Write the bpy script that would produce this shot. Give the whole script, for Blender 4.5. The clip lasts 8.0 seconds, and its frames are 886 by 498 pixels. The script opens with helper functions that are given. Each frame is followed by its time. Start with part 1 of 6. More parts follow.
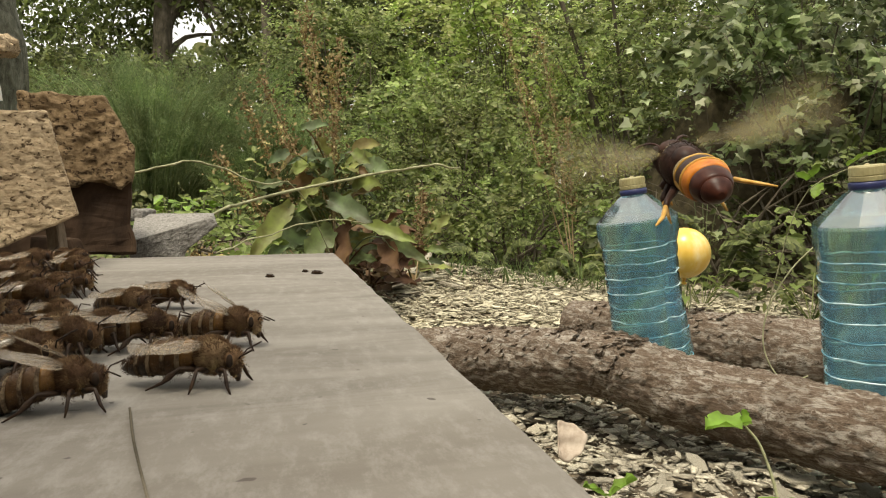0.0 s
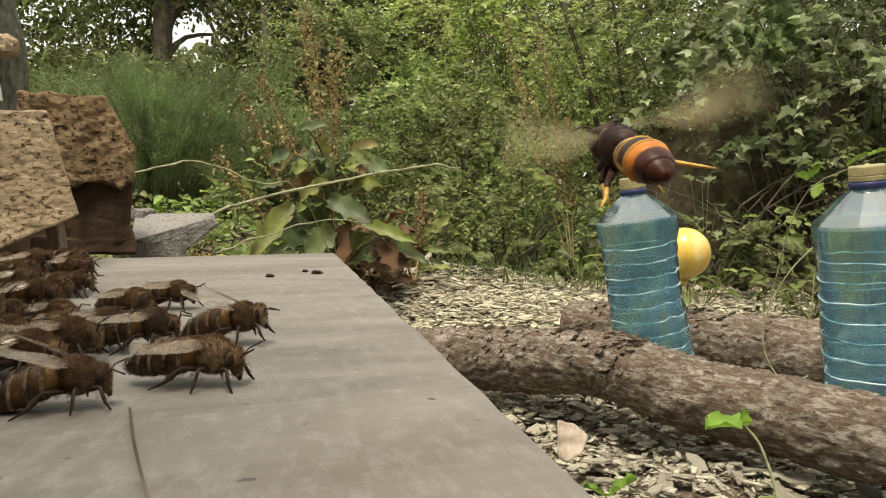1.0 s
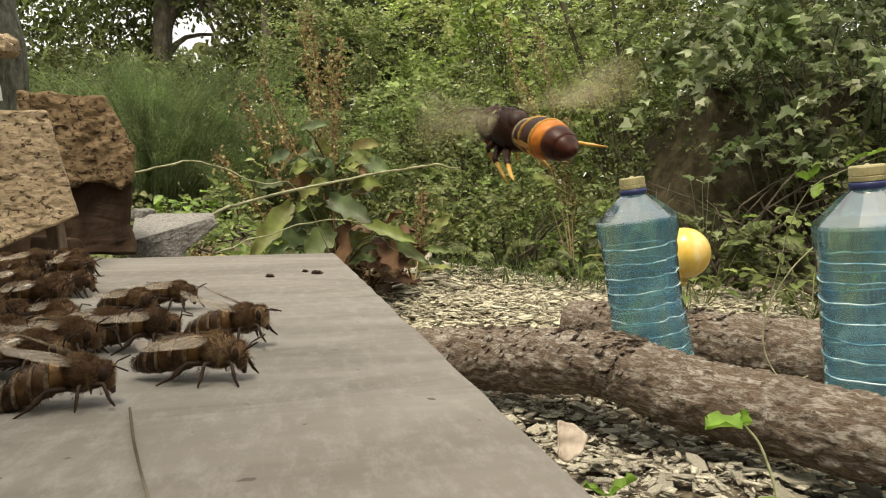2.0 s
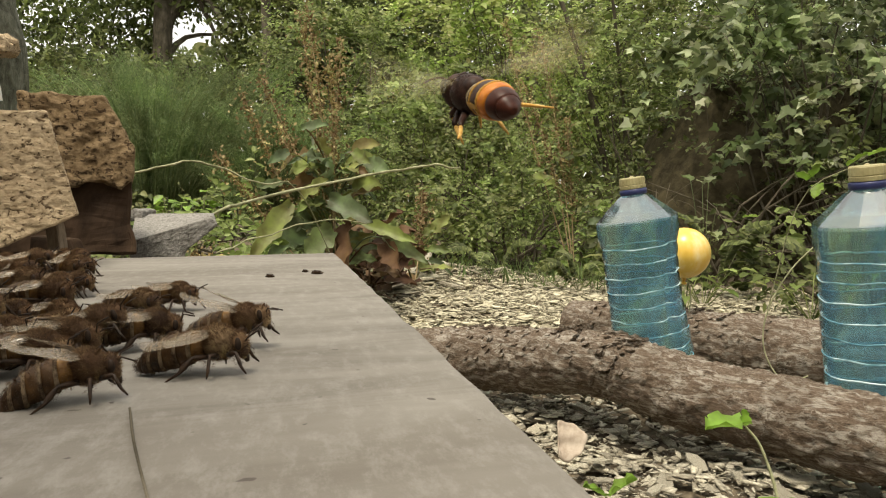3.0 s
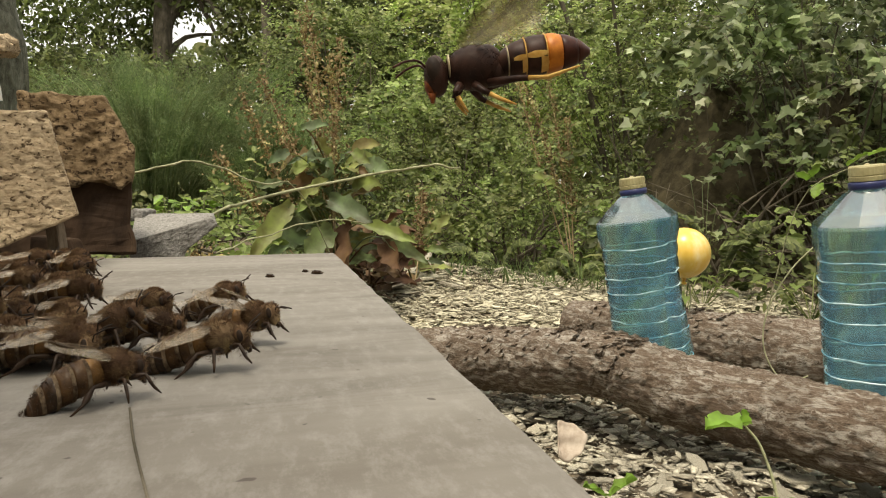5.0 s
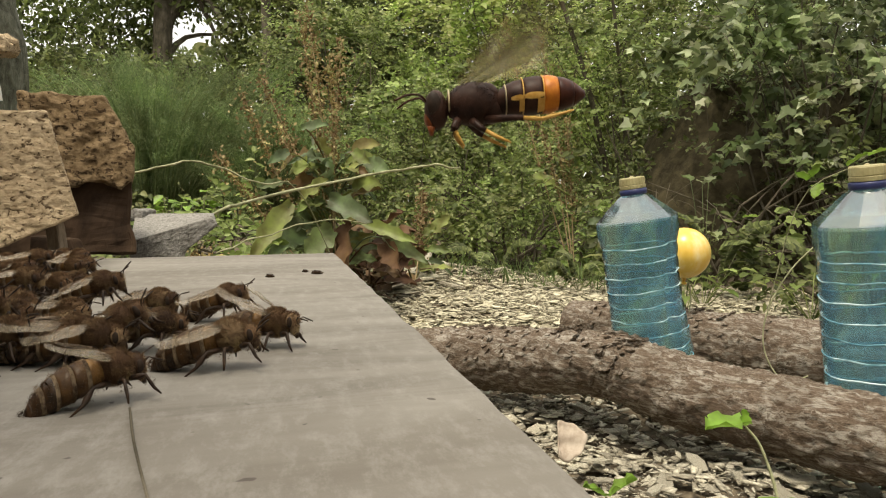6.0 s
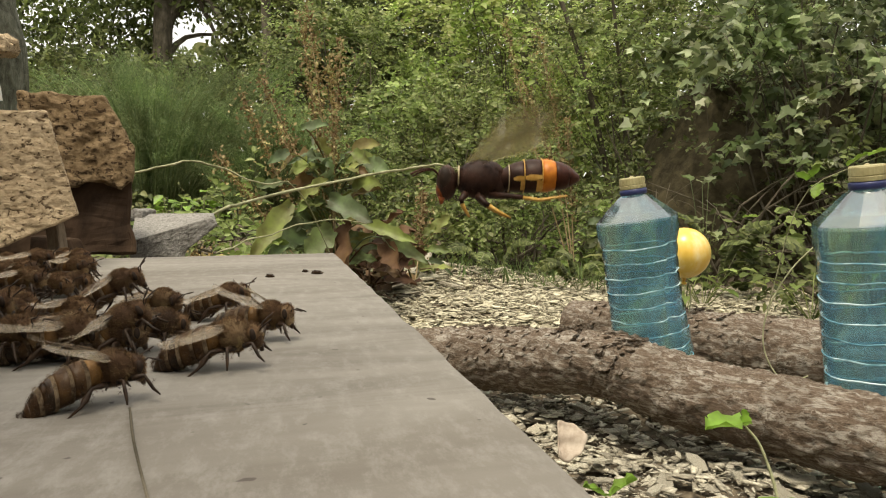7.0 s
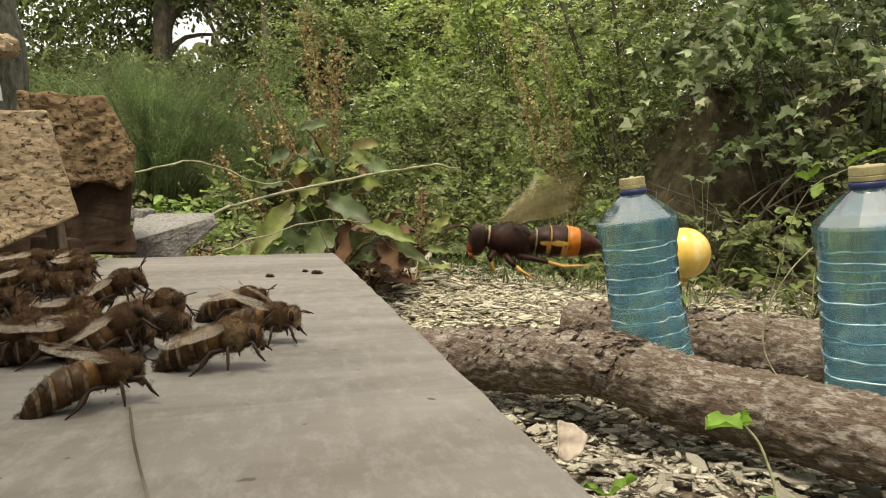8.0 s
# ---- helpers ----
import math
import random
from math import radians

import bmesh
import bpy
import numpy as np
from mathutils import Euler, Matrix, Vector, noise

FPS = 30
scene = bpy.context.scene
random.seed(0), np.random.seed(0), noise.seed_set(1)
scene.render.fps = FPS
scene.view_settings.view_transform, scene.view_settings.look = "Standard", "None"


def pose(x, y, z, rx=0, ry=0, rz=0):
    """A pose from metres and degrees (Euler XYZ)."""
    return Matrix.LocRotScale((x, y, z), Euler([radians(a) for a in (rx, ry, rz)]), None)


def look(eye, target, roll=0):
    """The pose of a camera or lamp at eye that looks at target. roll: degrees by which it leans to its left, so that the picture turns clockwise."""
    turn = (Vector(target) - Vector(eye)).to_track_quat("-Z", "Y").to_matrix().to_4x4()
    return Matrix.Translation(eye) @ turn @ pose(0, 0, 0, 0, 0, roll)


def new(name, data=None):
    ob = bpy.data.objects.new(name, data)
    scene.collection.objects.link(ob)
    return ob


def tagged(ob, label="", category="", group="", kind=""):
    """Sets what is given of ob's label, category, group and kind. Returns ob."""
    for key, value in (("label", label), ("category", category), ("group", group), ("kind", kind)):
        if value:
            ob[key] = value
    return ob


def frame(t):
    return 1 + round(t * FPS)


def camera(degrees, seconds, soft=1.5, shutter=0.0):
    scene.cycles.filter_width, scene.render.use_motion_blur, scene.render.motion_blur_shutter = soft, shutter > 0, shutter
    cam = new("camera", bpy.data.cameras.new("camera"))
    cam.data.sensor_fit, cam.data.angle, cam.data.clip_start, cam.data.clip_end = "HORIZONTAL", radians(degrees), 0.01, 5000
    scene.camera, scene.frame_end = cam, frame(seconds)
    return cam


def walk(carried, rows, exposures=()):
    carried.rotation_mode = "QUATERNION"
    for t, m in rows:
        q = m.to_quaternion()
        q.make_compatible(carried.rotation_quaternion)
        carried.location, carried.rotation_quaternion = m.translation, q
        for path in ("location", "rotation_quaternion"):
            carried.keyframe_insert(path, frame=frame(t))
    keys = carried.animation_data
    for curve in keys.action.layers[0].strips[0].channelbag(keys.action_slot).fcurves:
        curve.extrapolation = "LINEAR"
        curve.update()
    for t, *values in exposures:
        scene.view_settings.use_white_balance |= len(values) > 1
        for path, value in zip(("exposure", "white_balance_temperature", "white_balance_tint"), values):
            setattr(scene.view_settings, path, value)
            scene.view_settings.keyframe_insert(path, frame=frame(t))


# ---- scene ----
cam = camera(62, 8.0, soft=1.15, shutter=0.5)
EYE = (0.0, 0.0, 0.233)
AIM = (0.0, 1.0, 0.1786)
walk(cam, [(0.0, look(EYE, AIM)), (8.0, look(EYE, AIM))], exposures=[(0.0, 0.89, 7200, 6), (8.0, 0.89, 7200, 6)])

# ---- sky and sun: bright haze over a clearing ----
world = bpy.data.worlds.new("sky")
scene.world = world
world.use_nodes = True
wn = world.node_tree.nodes
sky = wn.new("ShaderNodeTexSky")
sky.sky_type, sky.sun_disc = "NISHITA", False
sky.sun_elevation, sky.sun_rotation = radians(69), radians(207)
sky.air_density, sky.dust_density, sky.ozone_density = 1.0, 4.0, 1.0
wn["Background"].inputs["Strength"].default_value = 0.13
veil = wn.new("ShaderNodeMix")
veil.data_type = "RGBA"
veil.inputs["Factor"].default_value = 0.65
veil.inputs["B"].default_value = (7.4, 7.2, 6.9, 1)
world.node_tree.links.new(sky.outputs[0], veil.inputs["A"])
world.node_tree.links.new(veil.outputs["Result"], wn["Background"].inputs["Color"])
sun = new("sun", bpy.data.lights.new("sun", "SUN"))
sun.data.energy, sun.data.angle, sun.data.color = 2.1, radians(16), (1.0, 0.95, 0.86)
sun.matrix_world = look((-0.38, -0.45, 2.3), (0, 0.3, 0))

# ---- materials ----


def ramp_into(nt, fac, stops):
    r = nt.nodes.new("ShaderNodeValToRGB")
    while len(r.color_ramp.elements) < len(stops):
        r.color_ramp.elements.new(0.5)
    for e, (p, c) in zip(r.color_ramp.elements, stops):
        e.position, e.color = p, (*c, 1)
    nt.links.new(fac, r.inputs[0])
    return r.outputs[0]


def noise_tex(nt, scale, detail=6.0, rough=0.6, stretch=None, turn=(0, 0, 0), distort=0.0):
    co = nt.nodes.new("ShaderNodeTexCoord").outputs["Object"]
    if stretch:
        m = nt.nodes.new("ShaderNodeMapping")
        m.vector_type = "TEXTURE"
        m.inputs["Scale"].default_value = [1 / k for k in stretch]
        m.inputs["Rotation"].default_value = [radians(a) for a in turn]
        nt.links.new(co, m.inputs[0])
        co = m.outputs[0]
    n = nt.nodes.new("ShaderNodeTexNoise")
    n.inputs["Scale"].default_value, n.inputs["Detail"].default_value = scale, detail
    n.inputs["Roughness"].default_value, n.inputs["Distortion"].default_value = rough, distort
    nt.links.new(co, n.inputs["Vector"])
    return n.outputs["Fac"]


def mix(nt, a, b, fac, how="MIX"):
    m = nt.nodes.new("ShaderNodeMix")
    m.data_type, m.blend_type = "RGBA", how
    for sock, v in ((m.inputs["Factor"], fac), (m.inputs["A"], a), (m.inputs["B"], b)):
        if isinstance(v, (int, float)):
            sock.default_value = v
        elif isinstance(v, tuple):
            sock.default_value = (*v, 1)
        else:
            nt.links.new(v, sock)
    return m.outputs["Result"]


def base_mat(name, rough=0.7):
    m = bpy.data.materials.new(name)
    m.use_nodes = True
    nt = m.node_tree
    p = nt.nodes["Principled BSDF"]
    p.inputs["Roughness"].default_value = rough
    return m, nt, p


def bump(nt, p, height, strength, dist):
    b = nt.nodes.new("ShaderNodeBump")
    b.inputs["Strength"].default_value, b.inputs["Distance"].default_value = strength, dist
    nt.links.new(height, b.inputs["Height"])
    nt.links.new(b.outputs[0], p.inputs["Normal"])


def grained_gloss(p):
    p.inputs["Specular IOR Level"].default_value = 0.2


def grained(name, dark, mid, light, scale, stretch, turn=(0, 0, 0), rough=0.8, relief=0.6, depth=0.001, stain=None, stain_scale=12.0, steps=(0.32, 0.5, 0.68)):
    """Weathered wood or bark: streaked grain, fine relief and large stains."""
    m, nt, p = base_mat(name, rough)
    grained_gloss(p)
    g = noise_tex(nt, scale, 8, 0.65, stretch, turn, 0.3)
    c = ramp_into(nt, g, [(steps[0], dark), (steps[1], mid), (steps[2], light)])
    s = noise_tex(nt, stain_scale, 4, 0.55)
    c = mix(nt, c, stain or dark, ramp_into(nt, s, [(0.5, (0, 0, 0)), (0.72, (0.7, 0.7, 0.7))]))
    nt.links.new(c, p.inputs["Base Color"])
    bump(nt, p, g, relief, depth)
    return m


def leafy(name, stops, rough=0.5, through_light=0.3, patch=6.0):
    """Leaves: each takes its own tone, patches of the plant are darker or yellower, some light comes through."""
    m, nt, p = base_mat(name, rough)
    geo = nt.nodes.new("ShaderNodeNewGeometry")
    add = nt.nodes.new("ShaderNodeMath")
    add.operation = "ADD"
    nt.links.new(geo.outputs["Random Per Island"], add.inputs[0])
    nt.links.new(nt.nodes.new("ShaderNodeObjectInfo").outputs["Random"], add.inputs[1])
    fr = nt.nodes.new("ShaderNodeMath")
    fr.operation = "FRACT"
    nt.links.new(add.outputs[0], fr.inputs[0])
    c = ramp_into(nt, fr.outputs[0], stops)
    n = noise_tex(nt, patch, 3, 0.6)
    c = mix(nt, c, ramp_into(nt, n, [(0.33, (0.66, 0.58, 0.52)), (0.5, (0.98, 1.0, 0.93)), (0.66, (1.35, 1.5, 1.2))]), 1.0, "MULTIPLY")
    nt.links.new(c, p.inputs["Base Color"])
    p.inputs["Specular IOR Level"].default_value = 0.35
    tr = nt.nodes.new("ShaderNodeBsdfTranslucent")
    nt.links.new(c, tr.inputs["Color"])
    ms = nt.nodes.new("ShaderNodeMixShader")
    ms.inputs[0].default_value = through_light
    out = nt.nodes["Material Output"]
    nt.links.new(p.outputs[0], ms.inputs[1])
    nt.links.new(tr.outputs[0], ms.inputs[2])
    nt.links.new(ms.outputs[0], out.inputs["Surface"])
    return m


def spotted(name, dark, light, scale, rough=0.6, relief=0.3, depth=0.0005, per_piece=0.0, gloss=0.5):
    m, nt, p = base_mat(name, rough)
    p.inputs["Specular IOR Level"].default_value = gloss
    n = noise_tex(nt, scale, 6, 0.65)
    c = ramp_into(nt, n, [(0.35, dark), (0.65, light)])
    if per_piece:
        info = nt.nodes.new("ShaderNodeObjectInfo").outputs["Random"]
        isl = nt.nodes.new("ShaderNodeNewGeometry").outputs["Random Per Island"]
        add = nt.nodes.new("ShaderNodeMath")
        add.operation = "ADD"
        nt.links.new(info, add.inputs[0])
        nt.links.new(isl, add.inputs[1])
        fr = nt.nodes.new("ShaderNodeMath")
        fr.operation = "FRACT"
        nt.links.new(add.outputs[0], fr.inputs[0])
        lo, hi = 1 - per_piece, 1 + per_piece * 0.7
        c = mix(nt, c, ramp_into(nt, fr.outputs[0], [(0.0, (lo, lo * 0.96, lo * 0.88)), (0.55, (1, 1, 0.97)), (1.0, (hi, hi, hi * 0.95))]), 1.0, "MULTIPLY")
    nt.links.new(c, p.inputs["Base Color"])
    bump(nt, p, n, relief, depth)
    return m


def membrane(name, colour, clear, rough=0.3):
    """Insect wing: thin, partly clear, with a dull sheen."""
    m, nt, p = base_mat(name, rough)
    n = noise_tex(nt, 900, 3, 0.6)
    nt.links.new(ramp_into(nt, n, [(0.35, tuple(c * 0.88 for c in colour)), (0.65, colour)]), p.inputs["Base Color"])
    t = nt.nodes.new("ShaderNodeBsdfTransparent")
    ms = nt.nodes.new("ShaderNodeMixShader")
    ms.inputs[0].default_value = clear
    nt.links.new(p.outputs[0], ms.inputs[1])
    nt.links.new(t.outputs[0], ms.inputs[2])
    nt.links.new(ms.outputs[0], nt.nodes["Material Output"].inputs["Surface"])
    return m


M_BOARD, nt, p = base_mat("weathered_board", 0.85)
g1 = noise_tex(nt, 70, 8, 0.65, (0.22, 1.0, 1.0), (0, 0, 20), 0.8)
g2 = noise_tex(nt, 420, 8, 0.75, (1.0, 0.4, 1.0), (0, 0, 12))
st = noise_tex(nt, 26, 5, 0.6, (0.35, 1.0, 1.0), (0, 0, 18))
sp = noise_tex(nt, 420, 2, 0.4)
c = ramp_into(nt, g1, [(0.32, (0.118, 0.104, 0.088)), (0.5, (0.177, 0.161, 0.140)), (0.68, (0.222, 0.206, 0.182))])
c = mix(nt, c, (0.088, 0.072, 0.056), ramp_into(nt, st, [(0.44, (0, 0, 0)), (0.75, (0.75, 0.75, 0.75))]))
c = mix(nt, c, (0.28, 0.267, 0.245), ramp_into(nt, g2, [(0.48, (0, 0, 0)), (0.70, (0.5, 0.5, 0.5))]))
c = mix(nt, c, (0.05, 0.04, 0.032), ramp_into(nt, sp, [(0.735, (0, 0, 0)), (0.76, (0.85, 0.85, 0.85))]))
nt.links.new(c, p.inputs["Base Color"])
bump(nt, p, g2, 0.35, 0.0003)
M_LOG, nt, p = base_mat("rough_bark", 0.88)
p.inputs["Specular IOR Level"].default_value = 0.2
g1 = noise_tex(nt, 620, 8, 0.72, (0.34, 1.0, 1.0), (0, 0, -48), 0.4)
g2 = noise_tex(nt, 190, 10, 0.78, (0.26, 1.0, 1.0), (0, 0, -48), 0.5)
g3 = noise_tex(nt, 330, 6, 0.7, (0.10, 1.0, 1.0), (0, 0, -48), 0.2)
g4 = noise_tex(nt, 22, 5, 0.6)
c = ramp_into(nt, g1, [(0.34, (0.045, 0.030, 0.020)), (0.48, (0.112, 0.080, 0.057)), (0.66, (0.195, 0.152, 0.114))])
c = mix(nt, c, (0.41, 0.38, 0.33), ramp_into(nt, g2, [(0.485, (0, 0, 0)), (0.59, (0.72, 0.72, 0.72))]))
c = mix(nt, c, (0.020, 0.013, 0.009), ramp_into(nt, g3, [(0.60, (0, 0, 0)), (0.66, (0.75, 0.75, 0.75))]))
c = mix(nt, c, (0.09, 0.062, 0.042), ramp_into(nt, g4, [(0.46, (0, 0, 0)), (0.66, (0.6, 0.6, 0.6))]))
nt.links.new(c, p.inputs["Base Color"])
bump(nt, p, g1, 0.8, 0.0025)


def pitted(name, dark, light, pit, fine, pits, turn, depth, share):
    """Torn wood or cork: fine fibres with short dark pits along the grain."""
    m, nt, p = base_mat(name, 0.92)
    p.inputs["Specular IOR Level"].default_value = 0.15
    a = noise_tex(nt, fine, 8, 0.7, (0.6, 1, 1), turn, 0.3)
    b = noise_tex(nt, pits, 5, 0.6, (0.72, 1, 1.1), turn, 0.4)
    e = noise_tex(nt, 70, 4, 0.6)
    c = ramp_into(nt, a, [(0.32, dark), (0.66, light)])
    c = mix(nt, c, ramp_into(nt, e, [(0.35, (0.72, 0.68, 0.62)), (0.65, (1.12, 1.1, 1.06))]), 1.0, "MULTIPLY")
    hole = ramp_into(nt, b, [(share, (0, 0, 0)), (share + 0.05, (1, 1, 1))])
    c = mix(nt, c, pit, hole)
    nt.links.new(c, p.inputs["Base Color"])
    inv = nt.nodes.new("ShaderNodeMath")
    inv.operation = "MULTIPLY_ADD"
    inv.inputs[1].default_value = -2.0
    nt.links.new(hole, inv.inputs[0])
    nt.links.new(a, inv.inputs[2])
    bump(nt, p, inv.outputs[0], 0.8, depth)
    return m


M_CUT = pitted("torn_sawn_wood", (0.34, 0.255, 0.165), (0.62, 0.51, 0.37), (0.14, 0.095, 0.058), 900, 640, (0, -6, 0), 0.0014, 0.575)
M_CORK = pitted("crumbling_cork", (0.15, 0.105, 0.06), (0.34, 0.25, 0.155), (0.065, 0.040, 0.022), 700, 560, (0, 4, 0), 0.0016, 0.56)
M_DARKWOOD = grained("dark_smooth_wood", (0.012, 0.007, 0.004), (0.03, 0.017, 0.010), (0.05, 0.031, 0.019), 60, (1, 1, 0.3), (0, 0, 0), 0.85, 0.3, 0.0006)
M_BASEWOOD = grained("brown_weathered_wood", (0.022, 0.013, 0.008), (0.056, 0.034, 0.021), (0.095, 0.06, 0.038), 90, (1, 1, 0.5), (0, 25, 0), 0.85, 0.5, 0.001, (0.06, 0.036, 0.022), 40)
M_PROP = grained("brown_grey_wood", (0.09, 0.065, 0.045), (0.19, 0.145, 0.105), (0.28, 0.22, 0.165), 300, (1, 1, 0.3), (0, 0, 0), 0.9, 0.6, 0.001)
M_GREYWOOD = grained("grey_split_wood", (0.10, 0.092, 0.082), (0.28, 0.265, 0.245), (0.42, 0.405, 0.38), 900, (0.55, 1, 1.2), (0, -35, 0), 0.9, 1.0, 0.0016, (0.12, 0.105, 0.09), 60)
M_TRUNK = grained("lichen_bark", (0.07, 0.07, 0.05), (0.15, 0.155, 0.115), (0.27, 0.28, 0.22), 170, (1, 1, 0.5), (0, 0, 0), 0.9, 1.0, 0.008, (0.09, 0.085, 0.06), 14)
M_BRANCH = grained("shaded_bark", (0.045, 0.038, 0.026), (0.10, 0.085, 0.06), (0.17, 0.145, 0.11), 30, (1, 1, 0.3), (0, 0, 0), 0.9, 0.6, 0.004)
M_TWIG = grained("pale_dry_twig", (0.15, 0.15, 0.08), (0.29, 0.29, 0.17), (0.42, 0.41, 0.27), 80, (0.4, 1, 1), (0, 0, 0), 0.7, 0.4, 0.0006)
M_STALK = grained("dry_stalk", (0.22, 0.15, 0.08), (0.36, 0.27, 0.15), (0.46, 0.37, 0.22), 80, (1, 1, 0.3), (0, 0, 0), 0.8, 0.4, 0.0006)
M_SOIL = spotted("crumbly_soil", (0.045, 0.033, 0.022), (0.18, 0.145, 0.10), 35, 0.95, 0.8, 0.006, gloss=0.2)
# brown set dark to put the hedge hollow's shade into the bank
M_BANK = spotted("hollow_shade_earth", (0.030, 0.025, 0.014), (0.095, 0.078, 0.045), 22, 0.95, 0.8, 0.012, gloss=0.15)
M_CHIP = spotted("stone_flake", (0.20, 0.175, 0.135), (0.50, 0.465, 0.385), 260, 0.9, 0.8, 0.0012, 0.45, gloss=0.25)
M_FARCHIP = spotted("pale_flake", (0.31, 0.28, 0.21), (0.54, 0.50, 0.39), 50, 0.9, 0.6, 0.0012, 0.5, gloss=0.25)
M_DEAD = leafy("dead_leaf", [(0.0, (0.05, 0.024, 0.013)), (0.5, (0.105, 0.052, 0.028)), (1.0, (0.18, 0.115, 0.065))], 0.8, 0.15, 16)
M_SEED = leafy("rusty_seed", [(0.0, (0.14, 0.085, 0.042)), (0.5, (0.25, 0.175, 0.085)), (1.0, (0.38, 0.31, 0.17))], 0.8, 0.2, 10)
M_LEAF = leafy("shrub_leaf", [(0.0, (0.09, 0.125, 0.036)), (0.45, (0.195, 0.25, 0.08)), (0.85, (0.30, 0.355, 0.13)), (1.0, (0.46, 0.49, 0.26))], 0.5, 0.52, 2.5)
# brighter tone that paints the sunlit patch above the hedge
M_SUNLEAF = leafy("sunlit_tone_leaf", [(0.0, (0.18, 0.25, 0.06)), (0.5, (0.33, 0.42, 0.11)), (0.8, (0.50, 0.56, 0.22)), (1.0, (0.72, 0.72, 0.44))], 0.5, 0.5, 4)
M_IVY = leafy("ivy_leaf", [(0.0, (0.075, 0.105, 0.042)), (0.5, (0.17, 0.215, 0.095)), (0.8, (0.29, 0.33, 0.18)), (1.0, (0.48, 0.51, 0.36))], 0.45, 0.38, 2.5)
# shade under the ivy and in the wood is put into this darker tone
M_SHADELEAF = leafy("shade_tone_leaf", [(0.0, (0.05, 0.064, 0.022)), (0.6, (0.12, 0.145, 0.048)), (1.0, (0.23, 0.26, 0.10))], 0.6, 0.45, 1.5)
M_FEATHER = leafy("needle_green", [(0.0, (0.10, 0.145, 0.06)), (0.6, (0.165, 0.22, 0.09)), (1.0, (0.26, 0.31, 0.145))], 0.6, 0.5, 5)
M_DOCK = leafy("dock_leaf", [(0.0, (0.10, 0.13, 0.07)), (0.35, (0.155, 0.195, 0.105)), (0.6, (0.15, 0.18, 0.06)), (0.8, (0.225, 0.235, 0.08)), (0.92, (0.22, 0.17, 0.08)), (1.0, (0.16, 0.09, 0.047))], 0.5, 0.35, 22)
M_BRIGHT = leafy("fresh_leaf", [(0.0, (0.11, 0.19, 0.026)), (0.5, (0.155, 0.26, 0.036)), (1.0, (0.215, 0.315, 0.062))], 0.45, 0.35, 30)

# bottles, ball, insects


def thin_plastic(name, tint_a, tint_b, cloud, cloud_colour, gloss_ior):
    """A thin clear wall: tinted see-through, a little clouded, with the sky's gloss on it."""
    m, nt, p = base_mat(name, 0.06)
    clear = nt.nodes.new("ShaderNodeBsdfTransparent")
    nt.links.new(ramp_into(nt, noise_tex(nt, 14, 4, 0.6), [(0.3, tint_a), (0.7, tint_b)]), clear.inputs["Color"])
    sheen = nt.nodes.new("ShaderNodeBsdfGlossy")
    sheen.inputs["Roughness"].default_value = 0.05
    film = nt.nodes.new("ShaderNodeBsdfDiffuse")
    film.inputs["Color"].default_value = (*cloud_colour, 1)
    fres = nt.nodes.new("ShaderNodeFresnel")
    fres.inputs["IOR"].default_value = gloss_ior
    m1, m2 = nt.nodes.new("ShaderNodeMixShader"), nt.nodes.new("ShaderNodeMixShader")
    nt.links.new(ramp_into(nt, noise_tex(nt, 55, 5, 0.65), [(0.3, (cloud * 0.6,) * 3), (0.7, (cloud * 1.4,) * 3)]), m1.inputs[0])
    nt.links.new(clear.outputs[0], m1.inputs[1])
    nt.links.new(film.outputs[0], m1.inputs[2])
    nt.links.new(fres.outputs[0], m2.inputs[0])
    nt.links.new(m1.outputs[0], m2.inputs[1])
    nt.links.new(sheen.outputs[0], m2.inputs[2])
    nt.links.new(m2.outputs[0], nt.nodes["Material Output"].inputs["Surface"])
    return m


M_PET = thin_plastic("blue_tinted_plastic", (0.60, 0.82, 0.90), (0.76, 0.90, 0.93), 0.05, (0.40, 0.56, 0.64), 1.55)
# shoulder wall: less cloud and a much stronger gloss than the body
M_GLOSSPET = thin_plastic("glossy_plastic", (0.46, 0.70, 0.84), (0.64, 0.83, 0.90), 0.03, (0.70, 0.80, 0.86), 3.0)
M_WATER, nt, p = base_mat("clouded_blue_water", 0.05)
n = noise_tex(nt, 18, 3, 0.55, (1.0, 1.0, 0.35), (0, 14, 0), 0.9)
n2 = noise_tex(nt, 45, 5, 0.65, (1.0, 1.0, 0.5))
# green stops paint the plants refracted through the blue water
c = ramp_into(nt, n, [(0.36, (0.26, 0.52, 0.70)), (0.46, (0.42, 0.68, 0.80)), (0.52, (0.62, 0.80, 0.74)), (0.58, (0.85, 0.92, 0.62))])
c = mix(nt, c, ramp_into(nt, n2, [(0.36, (0.75, 0.77, 0.8)), (0.64, (1.1, 1.04, 0.98))]), 1.0, "MULTIPLY")
nt.links.new(c, p.inputs["Base Color"])
p.inputs["Transmission Weight"].default_value, p.inputs["IOR"].default_value = 0.87, 1.24
# broken whitish glints along the ribs are painted as pale colour
M_RIB, nt, p = base_mat("glint_tone_rib", 0.12)
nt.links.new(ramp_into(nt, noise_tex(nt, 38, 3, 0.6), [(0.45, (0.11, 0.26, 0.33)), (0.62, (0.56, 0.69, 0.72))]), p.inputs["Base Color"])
M_CAP = spotted("faded_cap", (0.26, 0.225, 0.105), (0.38, 0.335, 0.17), 90, 0.55, 0.2, 0.0003)
M_COLLAR = spotted("blue_collar", (0.008, 0.012, 0.05), (0.02, 0.026, 0.10), 60, 0.4, 0.1, 0.0002)
M_BALL, nt, p = base_mat("yellow_rubber", 0.28)
